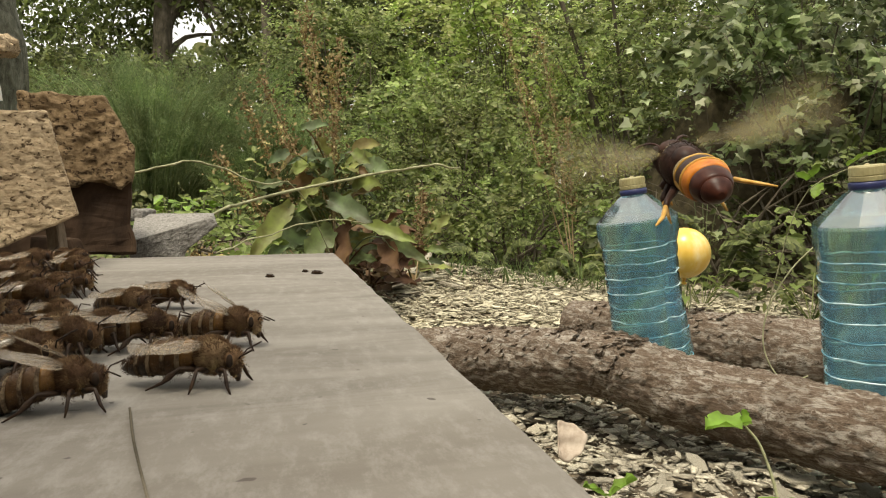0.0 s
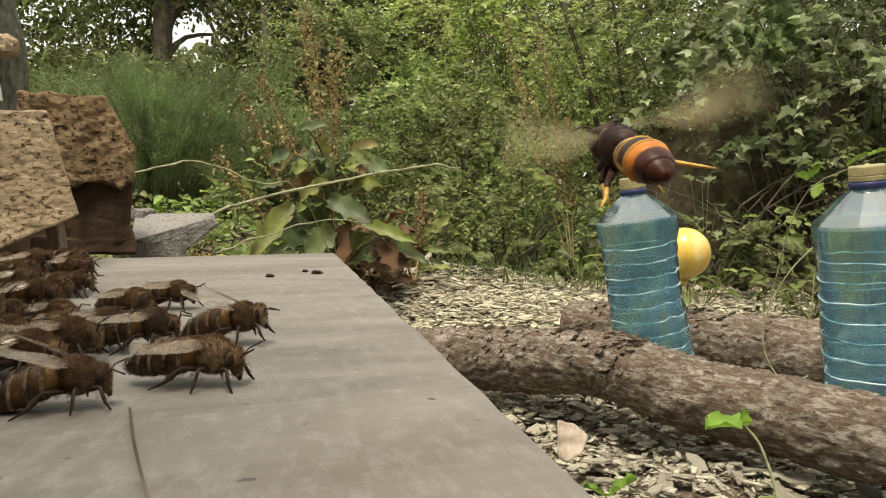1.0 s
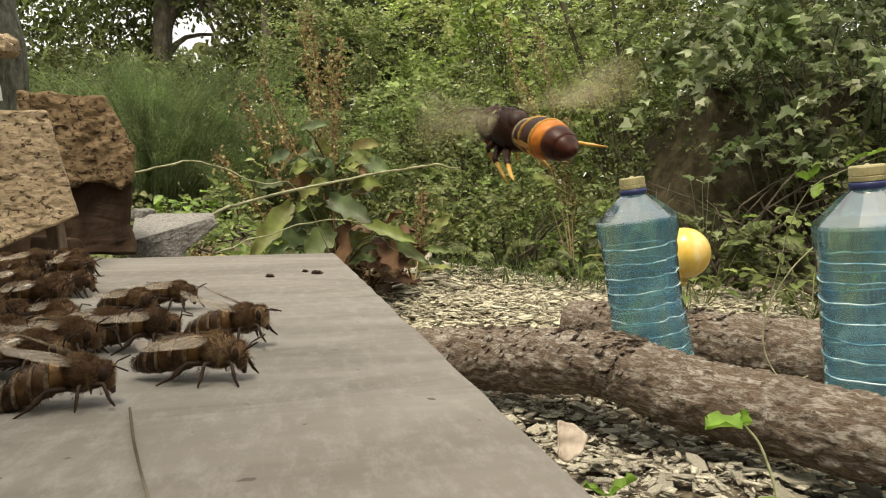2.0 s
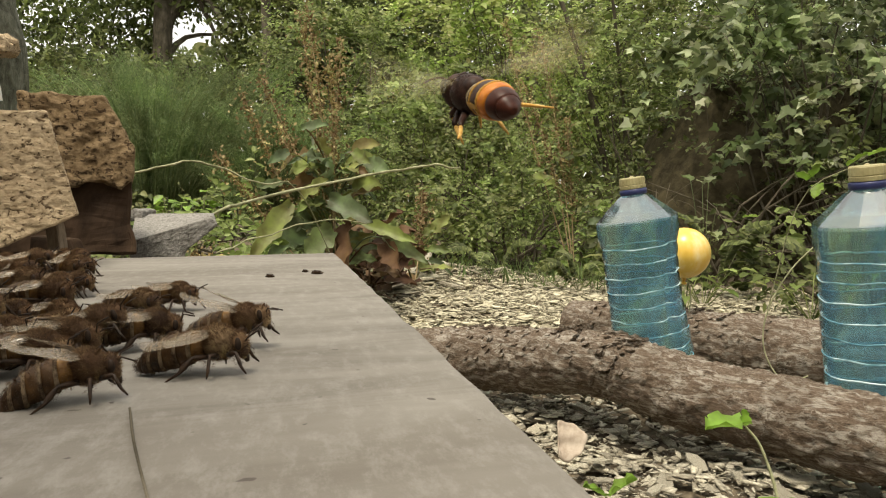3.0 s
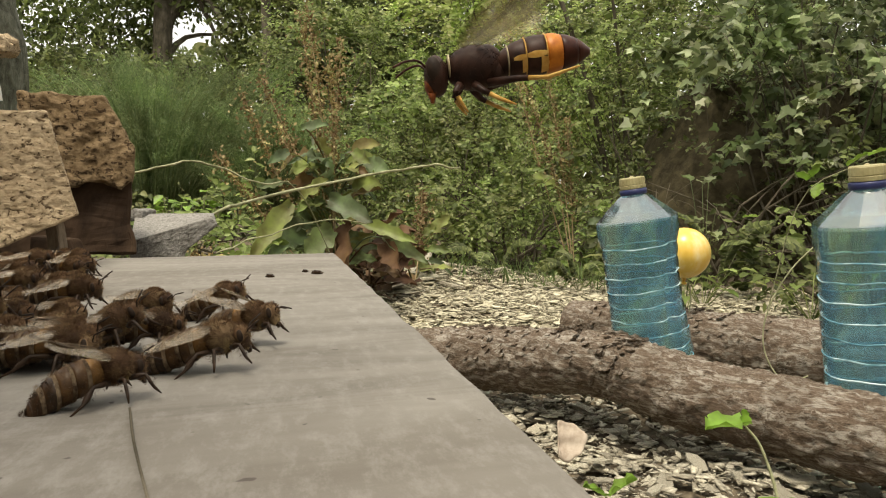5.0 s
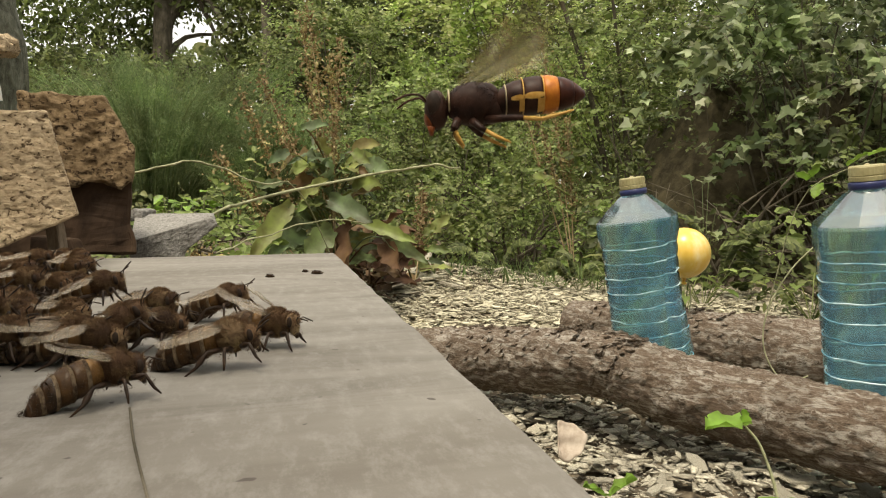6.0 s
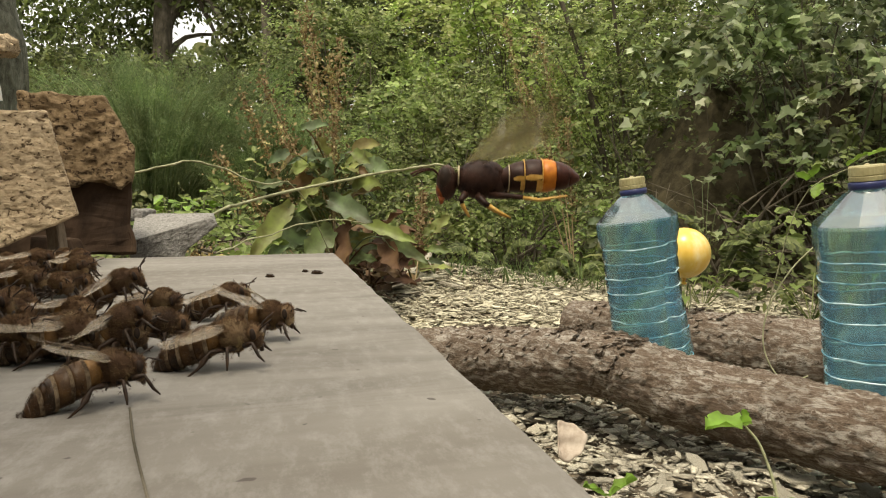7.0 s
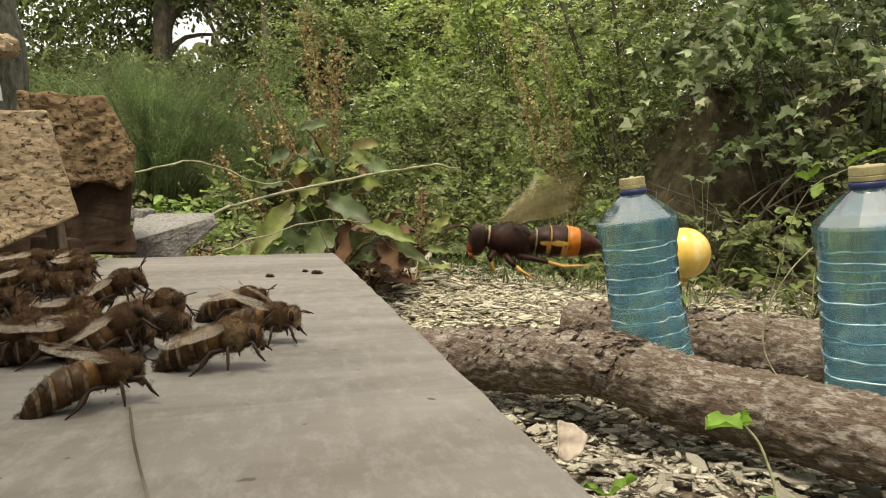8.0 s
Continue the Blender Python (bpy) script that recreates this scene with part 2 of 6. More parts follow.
n = noise_tex(nt, 16, 5, 0.7, (1.0, 1.0, 0.5))
nt.links.new(ramp_into(nt, n, [(0.36, (0.64, 0.38, 0.04)), (0.55, (0.75, 0.50, 0.10)), (0.70, (0.82, 0.69, 0.40))]), p.inputs["Base Color"])
p.inputs["Subsurface Weight"].default_value = 0.15
p.inputs["Subsurface Radius"].default_value = (0.02, 0.012, 0.003)
M_FUR = leafy("brown_fur", [(0.0, (0.042, 0.021, 0.011)), (0.45, (0.11, 0.058, 0.030)), (0.8, (0.195, 0.115, 0.060)), (1.0, (0.36, 0.25, 0.15))], 0.8, 0.25, 300)
M_CHITIN = spotted("dark_chitin", (0.014, 0.008, 0.004), (0.048, 0.025, 0.012), 700, 0.35, 0.3, 0.0001, gloss=0.22)
M_LEG = spotted("bee_leg", (0.014, 0.008, 0.005), (0.045, 0.025, 0.014), 700, 0.5, 0.3, 0.0001, gloss=0.2)
M_BROWNRING = spotted("brown_ring", (0.030, 0.015, 0.007), (0.10, 0.052, 0.02), 420, 0.45, 0.3, 0.0001, gloss=0.2)
M_EYE = spotted("insect_eye", (0.014, 0.008, 0.005), (0.036, 0.021, 0.013), 900, 0.6, 0.1, 0.0001, gloss=0.2)
M_AMBER = spotted("amber_chitin", (0.075, 0.036, 0.012), (0.24, 0.125, 0.036), 420, 0.4, 0.3, 0.0001, gloss=0.2)
M_HAIRBAND = spotted("pale_hair_band", (0.035, 0.02, 0.012), (0.21, 0.155, 0.10), 900, 0.8, 0.4, 0.0001, gloss=0.1)
M_BEEWING = membrane("bee_wing", (0.33, 0.27, 0.20), 0.60, 0.18)
M_VEIN = spotted("wing_vein", (0.09, 0.06, 0.035), (0.17, 0.12, 0.075), 600, 0.5, 0.1, 0.0001, gloss=0.2)
M_HBROWN = spotted("hornet_brown", (0.017, 0.008, 0.006), (0.052, 0.024, 0.016), 380, 0.5, 0.3, 0.0001, gloss=0.16)
M_HRED = spotted("hornet_red_brown", (0.024, 0.007, 0.005), (0.06, 0.018, 0.010), 500, 0.4, 0.3, 0.0001, gloss=0.18)
M_HORANGE = spotted("hornet_orange", (0.36, 0.10, 0.012), (0.54, 0.19, 0.02), 600, 0.45, 0.2, 0.0001, gloss=0.3)
M_HFACE = spotted("hornet_face", (0.16, 0.04, 0.012), (0.30, 0.085, 0.02), 600, 0.45, 0.2, 0.0001, gloss=0.3)
M_HYELLOW = spotted("hornet_yellow", (0.48, 0.26, 0.05), (0.64, 0.40, 0.12), 700, 0.45, 0.2, 0.0001, gloss=0.3)
M_HPALE = spotted("hornet_pale_edge", (0.36, 0.29, 0.17), (0.55, 0.46, 0.30), 700, 0.5, 0.2, 0.0001, gloss=0.3)
M_HWING = membrane("hornet_wing", (0.20, 0.165, 0.055), 0.48)
M_MARK = spotted("white_paint", (0.62, 0.60, 0.55), (0.82, 0.80, 0.76), 80, 0.6, 0.2, 0.0003)

# ---- mesh tools ----


def part(name, bm, material, parent, label=""):
    """Links bm as one mesh object under a thing or a part."""
    me = bpy.data.meshes.new(name)
    bm.to_mesh(me)
    bm.free()
    me.materials.append(material)
    ob = new(name, me)
    ob.parent = parent
    if label:
        ob["label"] = label
    return ob


def thing(name, m, label, category, group="", kind=""):
    e = new(name)
    e.empty_display_size = 0.05
    e.matrix_world = m
    return tagged(e, label, category, group, kind)


def smooth(ob):
    ob.data.polygons.foreach_set("use_smooth", [True] * len(ob.data.polygons))
    return ob


def tube(bm, pts, radii, segs=8, rough=0.0, seed=0.0, cap=True):
    """A tapered tube along pts, uneven by rough (a share of its radius)."""
    pts = [Vector(q) for q in pts]
    rings = []
    up = Vector((0.13, 0.31, 0.94))
    for i, q in enumerate(pts):
        d = (pts[min(i + 1, len(pts) - 1)] - pts[max(i - 1, 0)]).normalized()
        a = d.cross(up)
        if a.length < 0.1:
            a = d.cross(Vector((1, 0, 0)))
        a.normalize()
        b = d.cross(a)
        ring = []
        for k in range(segs):
            w = 2 * math.pi * k / segs
            v = a * math.cos(w) + b * math.sin(w)
            r = radii[i] if hasattr(radii, "__len__") else radii
            if rough:
                r *= 1 + rough * noise.noise((q + v * r) * (0.9 / r) + Vector((seed, seed, 0))) + 0.5 * rough * noise.noise((q + v * r) * (3.1 / r) + Vector((seed, 0, 0)))
            ring.append(bm.verts.new(q + v * r))
        rings.append(ring)
    for ra, rb in zip(rings, rings[1:]):
        for k in range(segs):
            bm.faces.new((ra[k], ra[(k + 1) % segs], rb[(k + 1) % segs], rb[k]))
    if cap:
        bm.faces.new(rings[0][::-1])
        bm.faces.new(rings[-1])
    return bm


def smooth_line(pts, n):
    """n points on a Catmull-Rom curve through pts."""
    P = [Vector(q) for q in pts]
    P = [P[0] * 2 - P[1]] + P + [P[-1] * 2 - P[-2]]
    out = []
    for i in range(n):
        u = i / (n - 1) * (len(P) - 3)
        k = min(int(u), len(P) - 4)
        f = u - k
        a, b, c, d = P[k:k + 4]
        out.append(0.5 * ((2 * b) + (c - a) * f + (2 * a - 5 * b + 4 * c - d) * f * f + (3 * b - a - 3 * c + d) * f ** 3))
    return out


def ball_bm(bm, c, r, segs=14, rings=10, rough=0.0):
    """An ellipsoid at c with radii r."""
    c = Vector(c)
    g = bmesh.ops.create_uvsphere(bm, u_segments=segs, v_segments=rings, radius=1.0)
    for v in g["verts"]:
        k = 1 + (rough * noise.noise(v.co * 2.3 + c * 900) if rough else 0)
        v.co = Vector((v.co.x * r[0], v.co.y * r[1], v.co.z * r[2])) * k + c
    return bm


def lathe(bm, prof, segs, shape=None):
    """Turns a profile of (radius, height); shape(angle, height) scales the radius."""
    rings = []
    for r, z in prof:
        rings.append([bm.verts.new((r * (shape(2 * math.pi * k / segs, z) if shape else 1) * math.cos(2 * math.pi * k / segs), r * (shape(2 * math.pi * k / segs, z) if shape else 1) * math.sin(2 * math.pi * k / segs), z)) for k in range(segs)])
    for a, b in zip(rings, rings[1:]):
        for k in range(segs):
            bm.faces.new((a[k], a[(k + 1) % segs], b[(k + 1) % segs], b[k]))
    bm.faces.new(rings[0][::-1])
    bm.faces.new(rings[-1])
    return bm


def mesh_np(name, V, F, material, parent=None):
    me = bpy.data.meshes.new(name)
    V, F = np.asarray(V, dtype=np.float32), np.asarray(F, dtype=np.int32)
    k = F.shape[1]
    me.vertices.add(len(V))
    me.vertices.foreach_set("co", V.ravel())
    me.loops.add(F.size)
    me.loops.foreach_set("vertex_index", F.ravel())
    me.polygons.add(len(F))
    me.polygons.foreach_set("loop_start", np.arange(0, F.size, k, dtype=np.int32))
    me.update(calc_edges=True)
    me.materials.append(material)
    ob = new(name, me)
    ob.parent = parent
    return ob


# leaf outlines: x along the leaf, y across, z its fold; triangles
LEAF_OVAL = (np.array([(0, 0, 0), (0.5, 0, -0.07), (1, 0, -0.16), (0.25, 0.24, 0.05), (0.62, 0.25, 0.02), (0.25, -0.24, 0.05), (0.62, -0.25, 0.02)]),
             np.array([(0, 1, 3), (3, 1, 4), (4, 1, 2), (0, 5, 1), (5, 6, 1), (6, 2, 1)]))
LEAF_IVY = (np.array([(0, 0, 0), (0.4, 0, -0.05), (1, 0, -0.14), (-0.1, 0.3, 0.02), (0.22, 0.56, -0.06), (0.4, 0.27, 0.04), (-0.1, -0.3, 0.02), (0.22, -0.56, -0.06), (0.4, -0.27, 0.04)]),
            np.array([(0, 1, 3), (3, 1, 4), (4, 1, 5), (5, 1, 2), (0, 6, 1), (6, 7, 1), (7, 8, 1), (8, 2, 1)]))
LEAF_BLADE = (np.array([(0, 0.022, 0), (0, -0.022, 0), (0.55, 0.022, 0.05), (0.55, -0.022, 0.05), (1, 0, -0.06)]),
              np.array([(0, 1, 2), (1, 3, 2), (2, 3, 4)]))
RNG = np.random.default_rng(7)


def unit(v):
    return v / np.maximum(np.linalg.norm(v, axis=1, keepdims=True), 1e-9)


def leaves(name, P, D, N, size, shape, material, parent=None):
    """One mesh of many leaves: place, direction, facing and length of each."""
    T, F = shape
    D = unit(D)
    S = unit(np.cross(N, D))
    U = np.cross(D, S)
    s = np.asarray(size)[:, None]
    w = RNG.uniform(0.8, 1.2, len(P))[:, None]
    c = RNG.uniform(0.3, 2.2, len(P))[:, None]
    V = np.stack([P + s * (D * t[0] + S * t[1] * w + U * t[2] * c) for t in T], axis=1).reshape(-1, 3)
    A = (F[None, :, :] + (np.arange(len(P)) * len(T))[:, None, None]).reshape(-1, 3)
    return mesh_np(name, V, A, material, parent)


def facing(n, out=(0, -0.5, 0.8), spread=0.75):
    return unit(np.array(out)[None, :] + RNG.normal(0, spread, (n, 3)))


def clumped(n, clumps, lo, hi, ball=True):
    """n places in the box lo..hi (or its inscribed ellipsoid), gathered round clumps."""
    lo, hi = np.array(lo), np.array(hi)
    c = RNG.uniform(-1, 1, (clumps * 4, 3))
    if ball:
        c = c[np.linalg.norm(c, axis=1) < 1]
    c = c[:clumps]
    r = np.minimum(hi - lo, 1.2) * RNG.uniform(0.035, 0.095, (n, 1))
    C = (lo + hi) / 2 + c * (hi - lo) / 2
    C[:, 2] = np.maximum(C[:, 2], 0.03)
    k = RNG.integers(0, len(C), n)
    P = C[k] + RNG.normal(0, 1, (n, 3)) * r
    P[:, 2] = np.abs(P[:, 2]) + 0.01
    return P, C


def sprays(n, clumps, lo, hi, size, out, hollow=()):
    """About n leaves on arching twigs that spring from clumps inside the box lo..hi: places, ways, facings, sizes; and the twigs."""
    _, C = clumped(1, clumps, lo, hi)
    per = 12
    m = max(1, n // per)
    mid = (np.array(lo) + np.array(hi)) / 2
    k = RNG.integers(0, len(C), m)
    tone = RNG.choice((0.6, 0.7, 0.85, 1.0, 1.15, 1.35), len(C))
    S = C[k] + RNG.normal(0, 1, (m, 3)) * size * 1.6
    way = unit(RNG.normal(0, 0.75, (m, 3)) + unit(C[k] - mid) * 0.7 + np.array((0, -0.45, 0.30)))
    L = size * RNG.uniform(3.0, 7.5, m)
    droop = RNG.uniform(0.05, 0.75, m)
    up = np.array((0.0, 0.0, 1.0))
    side = unit(np.cross(way, up) + 1e-6)
    P, D, N, Z = [], [], [], []
    for i in range(per):
        u = 0.12 + 0.88 * i / (per - 1)
        sg = 1 if i % 2 else -1
        P.append(S + way * (L * u)[:, None] - up * (droop * L * u * u)[:, None] + RNG.normal(0, 0.12, (m, 3)) * size)
        D.append(side * (0.9 * sg if i < per - 1 else 0.0) + way * 0.65 + RNG.normal(0, 0.3, (m, 3)) - up * 0.25)
        N.append(facing(m, out, 0.42))
        Z.append(size * tone[k] * (1.15 - 0.5 * u) * RNG.uniform(0.7, 1.25, m))
    P, D, N, Z = np.concatenate(P), np.concatenate(D), np.concatenate(N), np.concatenate(Z)
    ok = P[:, 2] > 0.01
    for c, r in hollow:
        ok &= (((P - np.array(c)) / np.array(r)) ** 2).sum(axis=1) > 1
    # twigs as thin three-sided rods in four lengths
    rows = []
    for u in (0.0, 0.35, 0.7, 1.0):
        q = S + way * (L * u)[:, None] - up * (droop * L * u * u)[:, None]
        r = size * 0.045 * (1 - 0.7 * u)
        nrm = np.cross(side, way)
        rows += [q + side * r, q - side * r * 0.5 + nrm * r * 0.87, q - side * r * 0.5 - nrm * r * 0.87]
    T = np.stack(rows, axis=1)
    keep = T[:, :, 2].min(axis=1) > 0.0
    for c, r in hollow:
        keep &= (((T[:, -1] - np.array(c)) / np.array(r)) ** 2).sum(axis=1) > 1
    T = T[keep].reshape(-1, 3)
    quad = np.array([(a * 3 + b, a * 3 + (b + 1) % 3, a * 3 + 3 + (b + 1) % 3, a * 3 + 3 + b) for a in range(3) for b in range(3)])
    F = (quad[None] + (np.arange(len(T) // 12) * 12)[:, None, None]).reshape(-1, 4)
    return P[ok], D[ok], N[ok], Z[ok], C, T, F


def shrub(name, label, base, lo, hi, n, clumps, size, shape, material, category="shrub", stem=0.006, out=(0, -0.8, 0.7), limbs=24, group="", hollow=()):
    """A shrub: stems that fork up to its clumps, twigs, and leaves set along them."""
    root = thing(name, pose(*base), label, category, group)
    B = np.array(base)
    P, D, N, Z, C, T, F = sprays(n, clumps, lo, hi, size, out, hollow)
    leaves("foliage", P - B, D, N, Z, shape, material, root)["kind"] = "stuff"
    mesh_np("twig_work", T - B, F, M_BRANCH, root)["kind"] = "stuff"
    bm = bmesh.new()
    for i, c in enumerate(C[:limbs]):
        foot = Vector((RNG.normal(0, 0.04), RNG.normal(0, 0.04), -0.02))
        end = Vector(c - B)
        m1 = foot.lerp(end, 0.45) + Vector((RNG.normal(0, 0.07), RNG.normal(0, 0.07), 0.06))
        line = smooth_line([foot, m1, end], 7)
        tube(bm, line, [stem * (1 - 0.75 * j / 6) for j in range(7)], 5, cap=False)
    part("branchwork", bm, M_BRANCH, root)["kind"] = "stuff"
    return root


# ---- ground ----


def ground_height(x, y):
    h = 0.012 * noise.noise(Vector((x * 3.1, y * 3.1, 0.3))) + 0.005 * noise.noise(Vector((x * 13, y * 13, 4.0)))
    h += 0.022 * math.exp(-((x - 0.22) ** 2 + (y - 0.55) ** 2) / 0.009)
    h += 0.034 * math.exp(-(((x - 0.30) * 0.70 + (y - 0.78) * 0.71) / 0.065) ** 2 - (((x - 0.30) * 0.71 - (y - 0.78) * 0.70) / 0.2) ** 2)
    h += 0.05 * math.exp(-((x + 0.12) ** 2 + (y - 2.3) ** 2) / 0.16)
    return h - 0.006


def ground():
    xs = np.concatenate([np.linspace(-60, -2.2, 14), np.linspace(-2, 2.4, 150), np.linspace(2.6, 60, 14)])
    ys = np.concatenate([np.linspace(-40, -0.6, 10), np.linspace(-0.4, 4, 150), np.linspace(4.3, 90, 16)])
    V = [(x, y, ground_height(x, y) if -2 <= x <= 2.4 and -0.4 <= y <= 4 else -0.006) for y in ys for x in xs]
    w = len(xs)
    F = [(j * w + i, j * w + i + 1, (j + 1) * w + i + 1, (j + 1) * w + i) for j in range(len(ys) - 1) for i in range(w - 1)]
    return smooth(tagged(mesh_np("ground", V, F, M_SOIL), "brown crumbly soil under stone flakes", "ground", kind="structure"))


GROUND = ground()

# ---- hive: landing board and the old wood beside it ----
BOARD_Z = 0.213


def slab(name, outline, y, deep, material, parent, label="", rough=0.0, cuts=0, lean=0.0, bevel=0.0015, fine=0.005, ridge=3.2, lift=None):
    """A piece of wood with an outline in x and z, its face at y and its depth behind; worn by rough."""
    bm = bmesh.new()
    front = [bm.verts.new((x, y, z)) for x, z in outline]
    f = bm.faces.new(front)
    ext = bmesh.ops.extrude_face_region(bm, geom=[f])
    for v in ext["geom"]:
        if isinstance(v, bmesh.types.BMVert):
            v.co.y += deep
            v.co.x += lean * deep
            if lift and v.co.z > lift[0]:
                v.co.z = lift[1]
    bmesh.ops.recalc_face_normals(bm, faces=bm.faces[:])
    bmesh.ops.bevel(bm, geom=bm.edges[:], offset=bevel, segments=2, affect="EDGES", profile=0.6)
    bmesh.ops.triangulate(bm, faces=bm.faces[:])
    for _ in range(cuts):
        long = [e for e in bm.edges if e.calc_length() > fine]
        bmesh.ops.subdivide_edges(bm, edges=long, cuts=1, use_grid_fill=True)
        bmesh.ops.triangulate(bm, faces=[q for q in bm.faces if len(q.verts) > 3])
    if rough:
        bm.normal_update()
        for v in bm.verts:
            q = Vector((v.co.x, v.co.y, v.co.z * ridge)) * 130
            v.co += v.normal * rough * (noise.noise(q) + 0.6 * noise.noise(q * 2.7))
    return part(name, bm, material, parent, label)


def landing_board():
    root = thing("landing_board", pose(0, 0, BOARD_Z - 0.022), "pale grey weathered wooden landing board of a beehive", "board")
    edge = Vector((-0.0602, 0.2845, 0)).normalized()
    far = Vector((-0.0493, 0.3347, 0))
    side = Vector((-0.09, -0.0382, 0)).normalized()
    near = far - edge * 0.52
    bm = bmesh.new()
    corners = (near, far, far + side * 0.24, near + side * 0.24)
    rim = []
    for a, b in zip(corners, corners[1:] + corners[:1]):
        for i in range(70):
            q = a.lerp(b, i / 70)
            o = Vector((b.y - a.y, a.x - b.x, 0)).normalized()
            rim.append(q + o * (0.0005 * noise.noise(q * 90) + 0.0003 * noise.noise(q * 400)))
    f = bm.faces.new([bm.verts.new((q.x, q.y, 0.022)) for q in rim])
    f.normal_update()
    if f.normal.z < 0:
        f.normal_flip()
    g = bmesh.ops.extrude_face_region(bm, geom=[f])
    for v in g["geom"]:
        if isinstance(v, bmesh.types.BMVert):
            v.co.z -= 0.022
    bmesh.ops.recalc_face_normals(bm, faces=bm.faces[:])
    top = [e for e in bm.edges if all(v.co.z > 0.02 for v in e.verts)]
    bmesh.ops.bevel(bm, geom=top, offset=0.0005, segments=2, affect="EDGES")
    part("plank", bm, M_BOARD, root)
    # two battens carry the board on the ground
    for t in (0.12, 0.45):
        c = near + edge * t + side * 0.12
        bm = bmesh.new()
        bmesh.ops.create_cube(bm, size=1.0)
        for v in bm.verts:
            v.co = Vector((v.co.x * 0.16, v.co.y * 0.03, v.co.z * (BOARD_Z - 0.022) - (BOARD_Z - 0.022) / 2)) + Vector((c.x - 0.01, c.y, 0))
        bmesh.ops.bevel(bm, geom=bm.edges[:], offset=0.002, segments=1, affect="EDGES")
        part("support_block", bm, M_GREYWOOD, root)
    return root


landing_board()


def hive_wood():
    root = thing("hive_front_slab", pose(0, 0, 0), "light sawn wooden slab with torn grain over the hive entrance", "wood slab")
    slab("slab", [(-0.19, 0.2145), (-0.144, 0.2205), (-0.1185, 0.2312), (-0.1212, 0.24), (-0.128, 0.2645), (-0.19, 0.2665)], 0.24, 0.05, M_CUT, root, "", 0.0005, 6, -0.5, 0.0005, 0.0014, 1.7)
    slab("prop", [(-0.1405, BOARD_Z), (-0.1355, BOARD_Z), (-0.1385, 0.235), (-0.142, 0.235)], 0.262, 0.006, M_PROP, root, "thin brown prop under the slab", 0.0003, 1, 0, 0.0006)
    root = thing("hive_side_block", pose(0, 0, 0), "brown crumbling cork block on a dark smooth wooden base", "wood block")
    slab("cork", [(-0.18, 0.239), (-0.155, 0.2432), (-0.145, 0.2445), (-0.137, 0.2412), (-0.132, 0.245), (-0.1312, 0.259), (-0.1355, 0.2675), (-0.143, 0.281), (-0.18, 0.283)], 0.315, 0.06, M_CORK, root, "brown crumbling cork with a torn lower edge", 0.0013, 6, -0.5, 0.0012, 0.0018, 1.0)
    slab("base", [(-0.31, BOARD_Z), (-0.1325, BOARD_Z), (-0.1327, 0.2192), (-0.1352, 0.2262), (-0.1335, 0.25), (-0.31, 0.25)], 0.319, 0.04, M_BASEWOOD, root, "brown smooth wooden base", 0.0006, 5, -0.5, 0.0015, 0.003, 1.2)
    slab("foot_board", [(-0.172, BOARD_Z), (-0.1525, BOARD_Z), (-0.155, 0.2205), (-0.172, 0.222)], 0.306, 0.01, M_BASEWOOD, root, "", 0.0003, 1)
    root = thing("hive_wall", pose(-0.25, 0.12, 0), "dark old wooden hive wall behind the bees", "hive wall")
    slab("wall", [(-0.05, 0.0), (0.0, 0.0), (0.0, 0.30), (-0.05, 0.30)], -0.26, 0.50, M_DARKWOOD, root, "", 0.0006, 2)
    # out of view; added and sized to shade the board's near left
    root = thing("unseen_hive_box", pose(-0.30, 0.0, 0), "old dark wooden hive box above the landing board", "hive")
    slab("box", [(-0.2, 0.236), (0.205, 0.236), (0.205, 0.58), (-0.2, 0.58)], -0.34, 0.360, M_DARKWOOD, root, "", 0.0006, 2)
    slab("leg", [(-0.19, 0.0), (-0.15, 0.0), (-0.15, 0.236), (-0.19, 0.236)], -0.30, 0.04, M_DARKWOOD, root)
    slab("leg", [(-0.19, 0.0), (-0.15, 0.0), (-0.15, 0.236), (-0.19, 0.236)], -0.12, 0.04, M_DARKWOOD, root)
    root = thing("grey_wood_offcut", pose(0, 0, 0), "grey split wooden offcut at the end of the board", "wood offcut")
    slab("offcut", [(-0.1605, 0.0), (-0.1595, 0.2165), (-0.1182, 0.2285), (-0.1144, 0.2247), (-0.1304, 0.2120), (-0.1335, 0.205), (-0.1345, 0.0)], 0.375, 0.05, M_GREYWOOD, root, "", 0.0003, 6, -0.35, 0.0006, 0.002, 2.0, (0.2155, 0.2305))
    slab("chunk", [(-0.178, 0.226), (-0.169, 0.226), (-0.1685, 0.2325), (-0.174, 0.2335), (-0.178, 0.231)], 0.415, 0.02, M_GREYWOOD, root, "small dark grey chunk of wood", 0.0005, 2)


hive_wood()


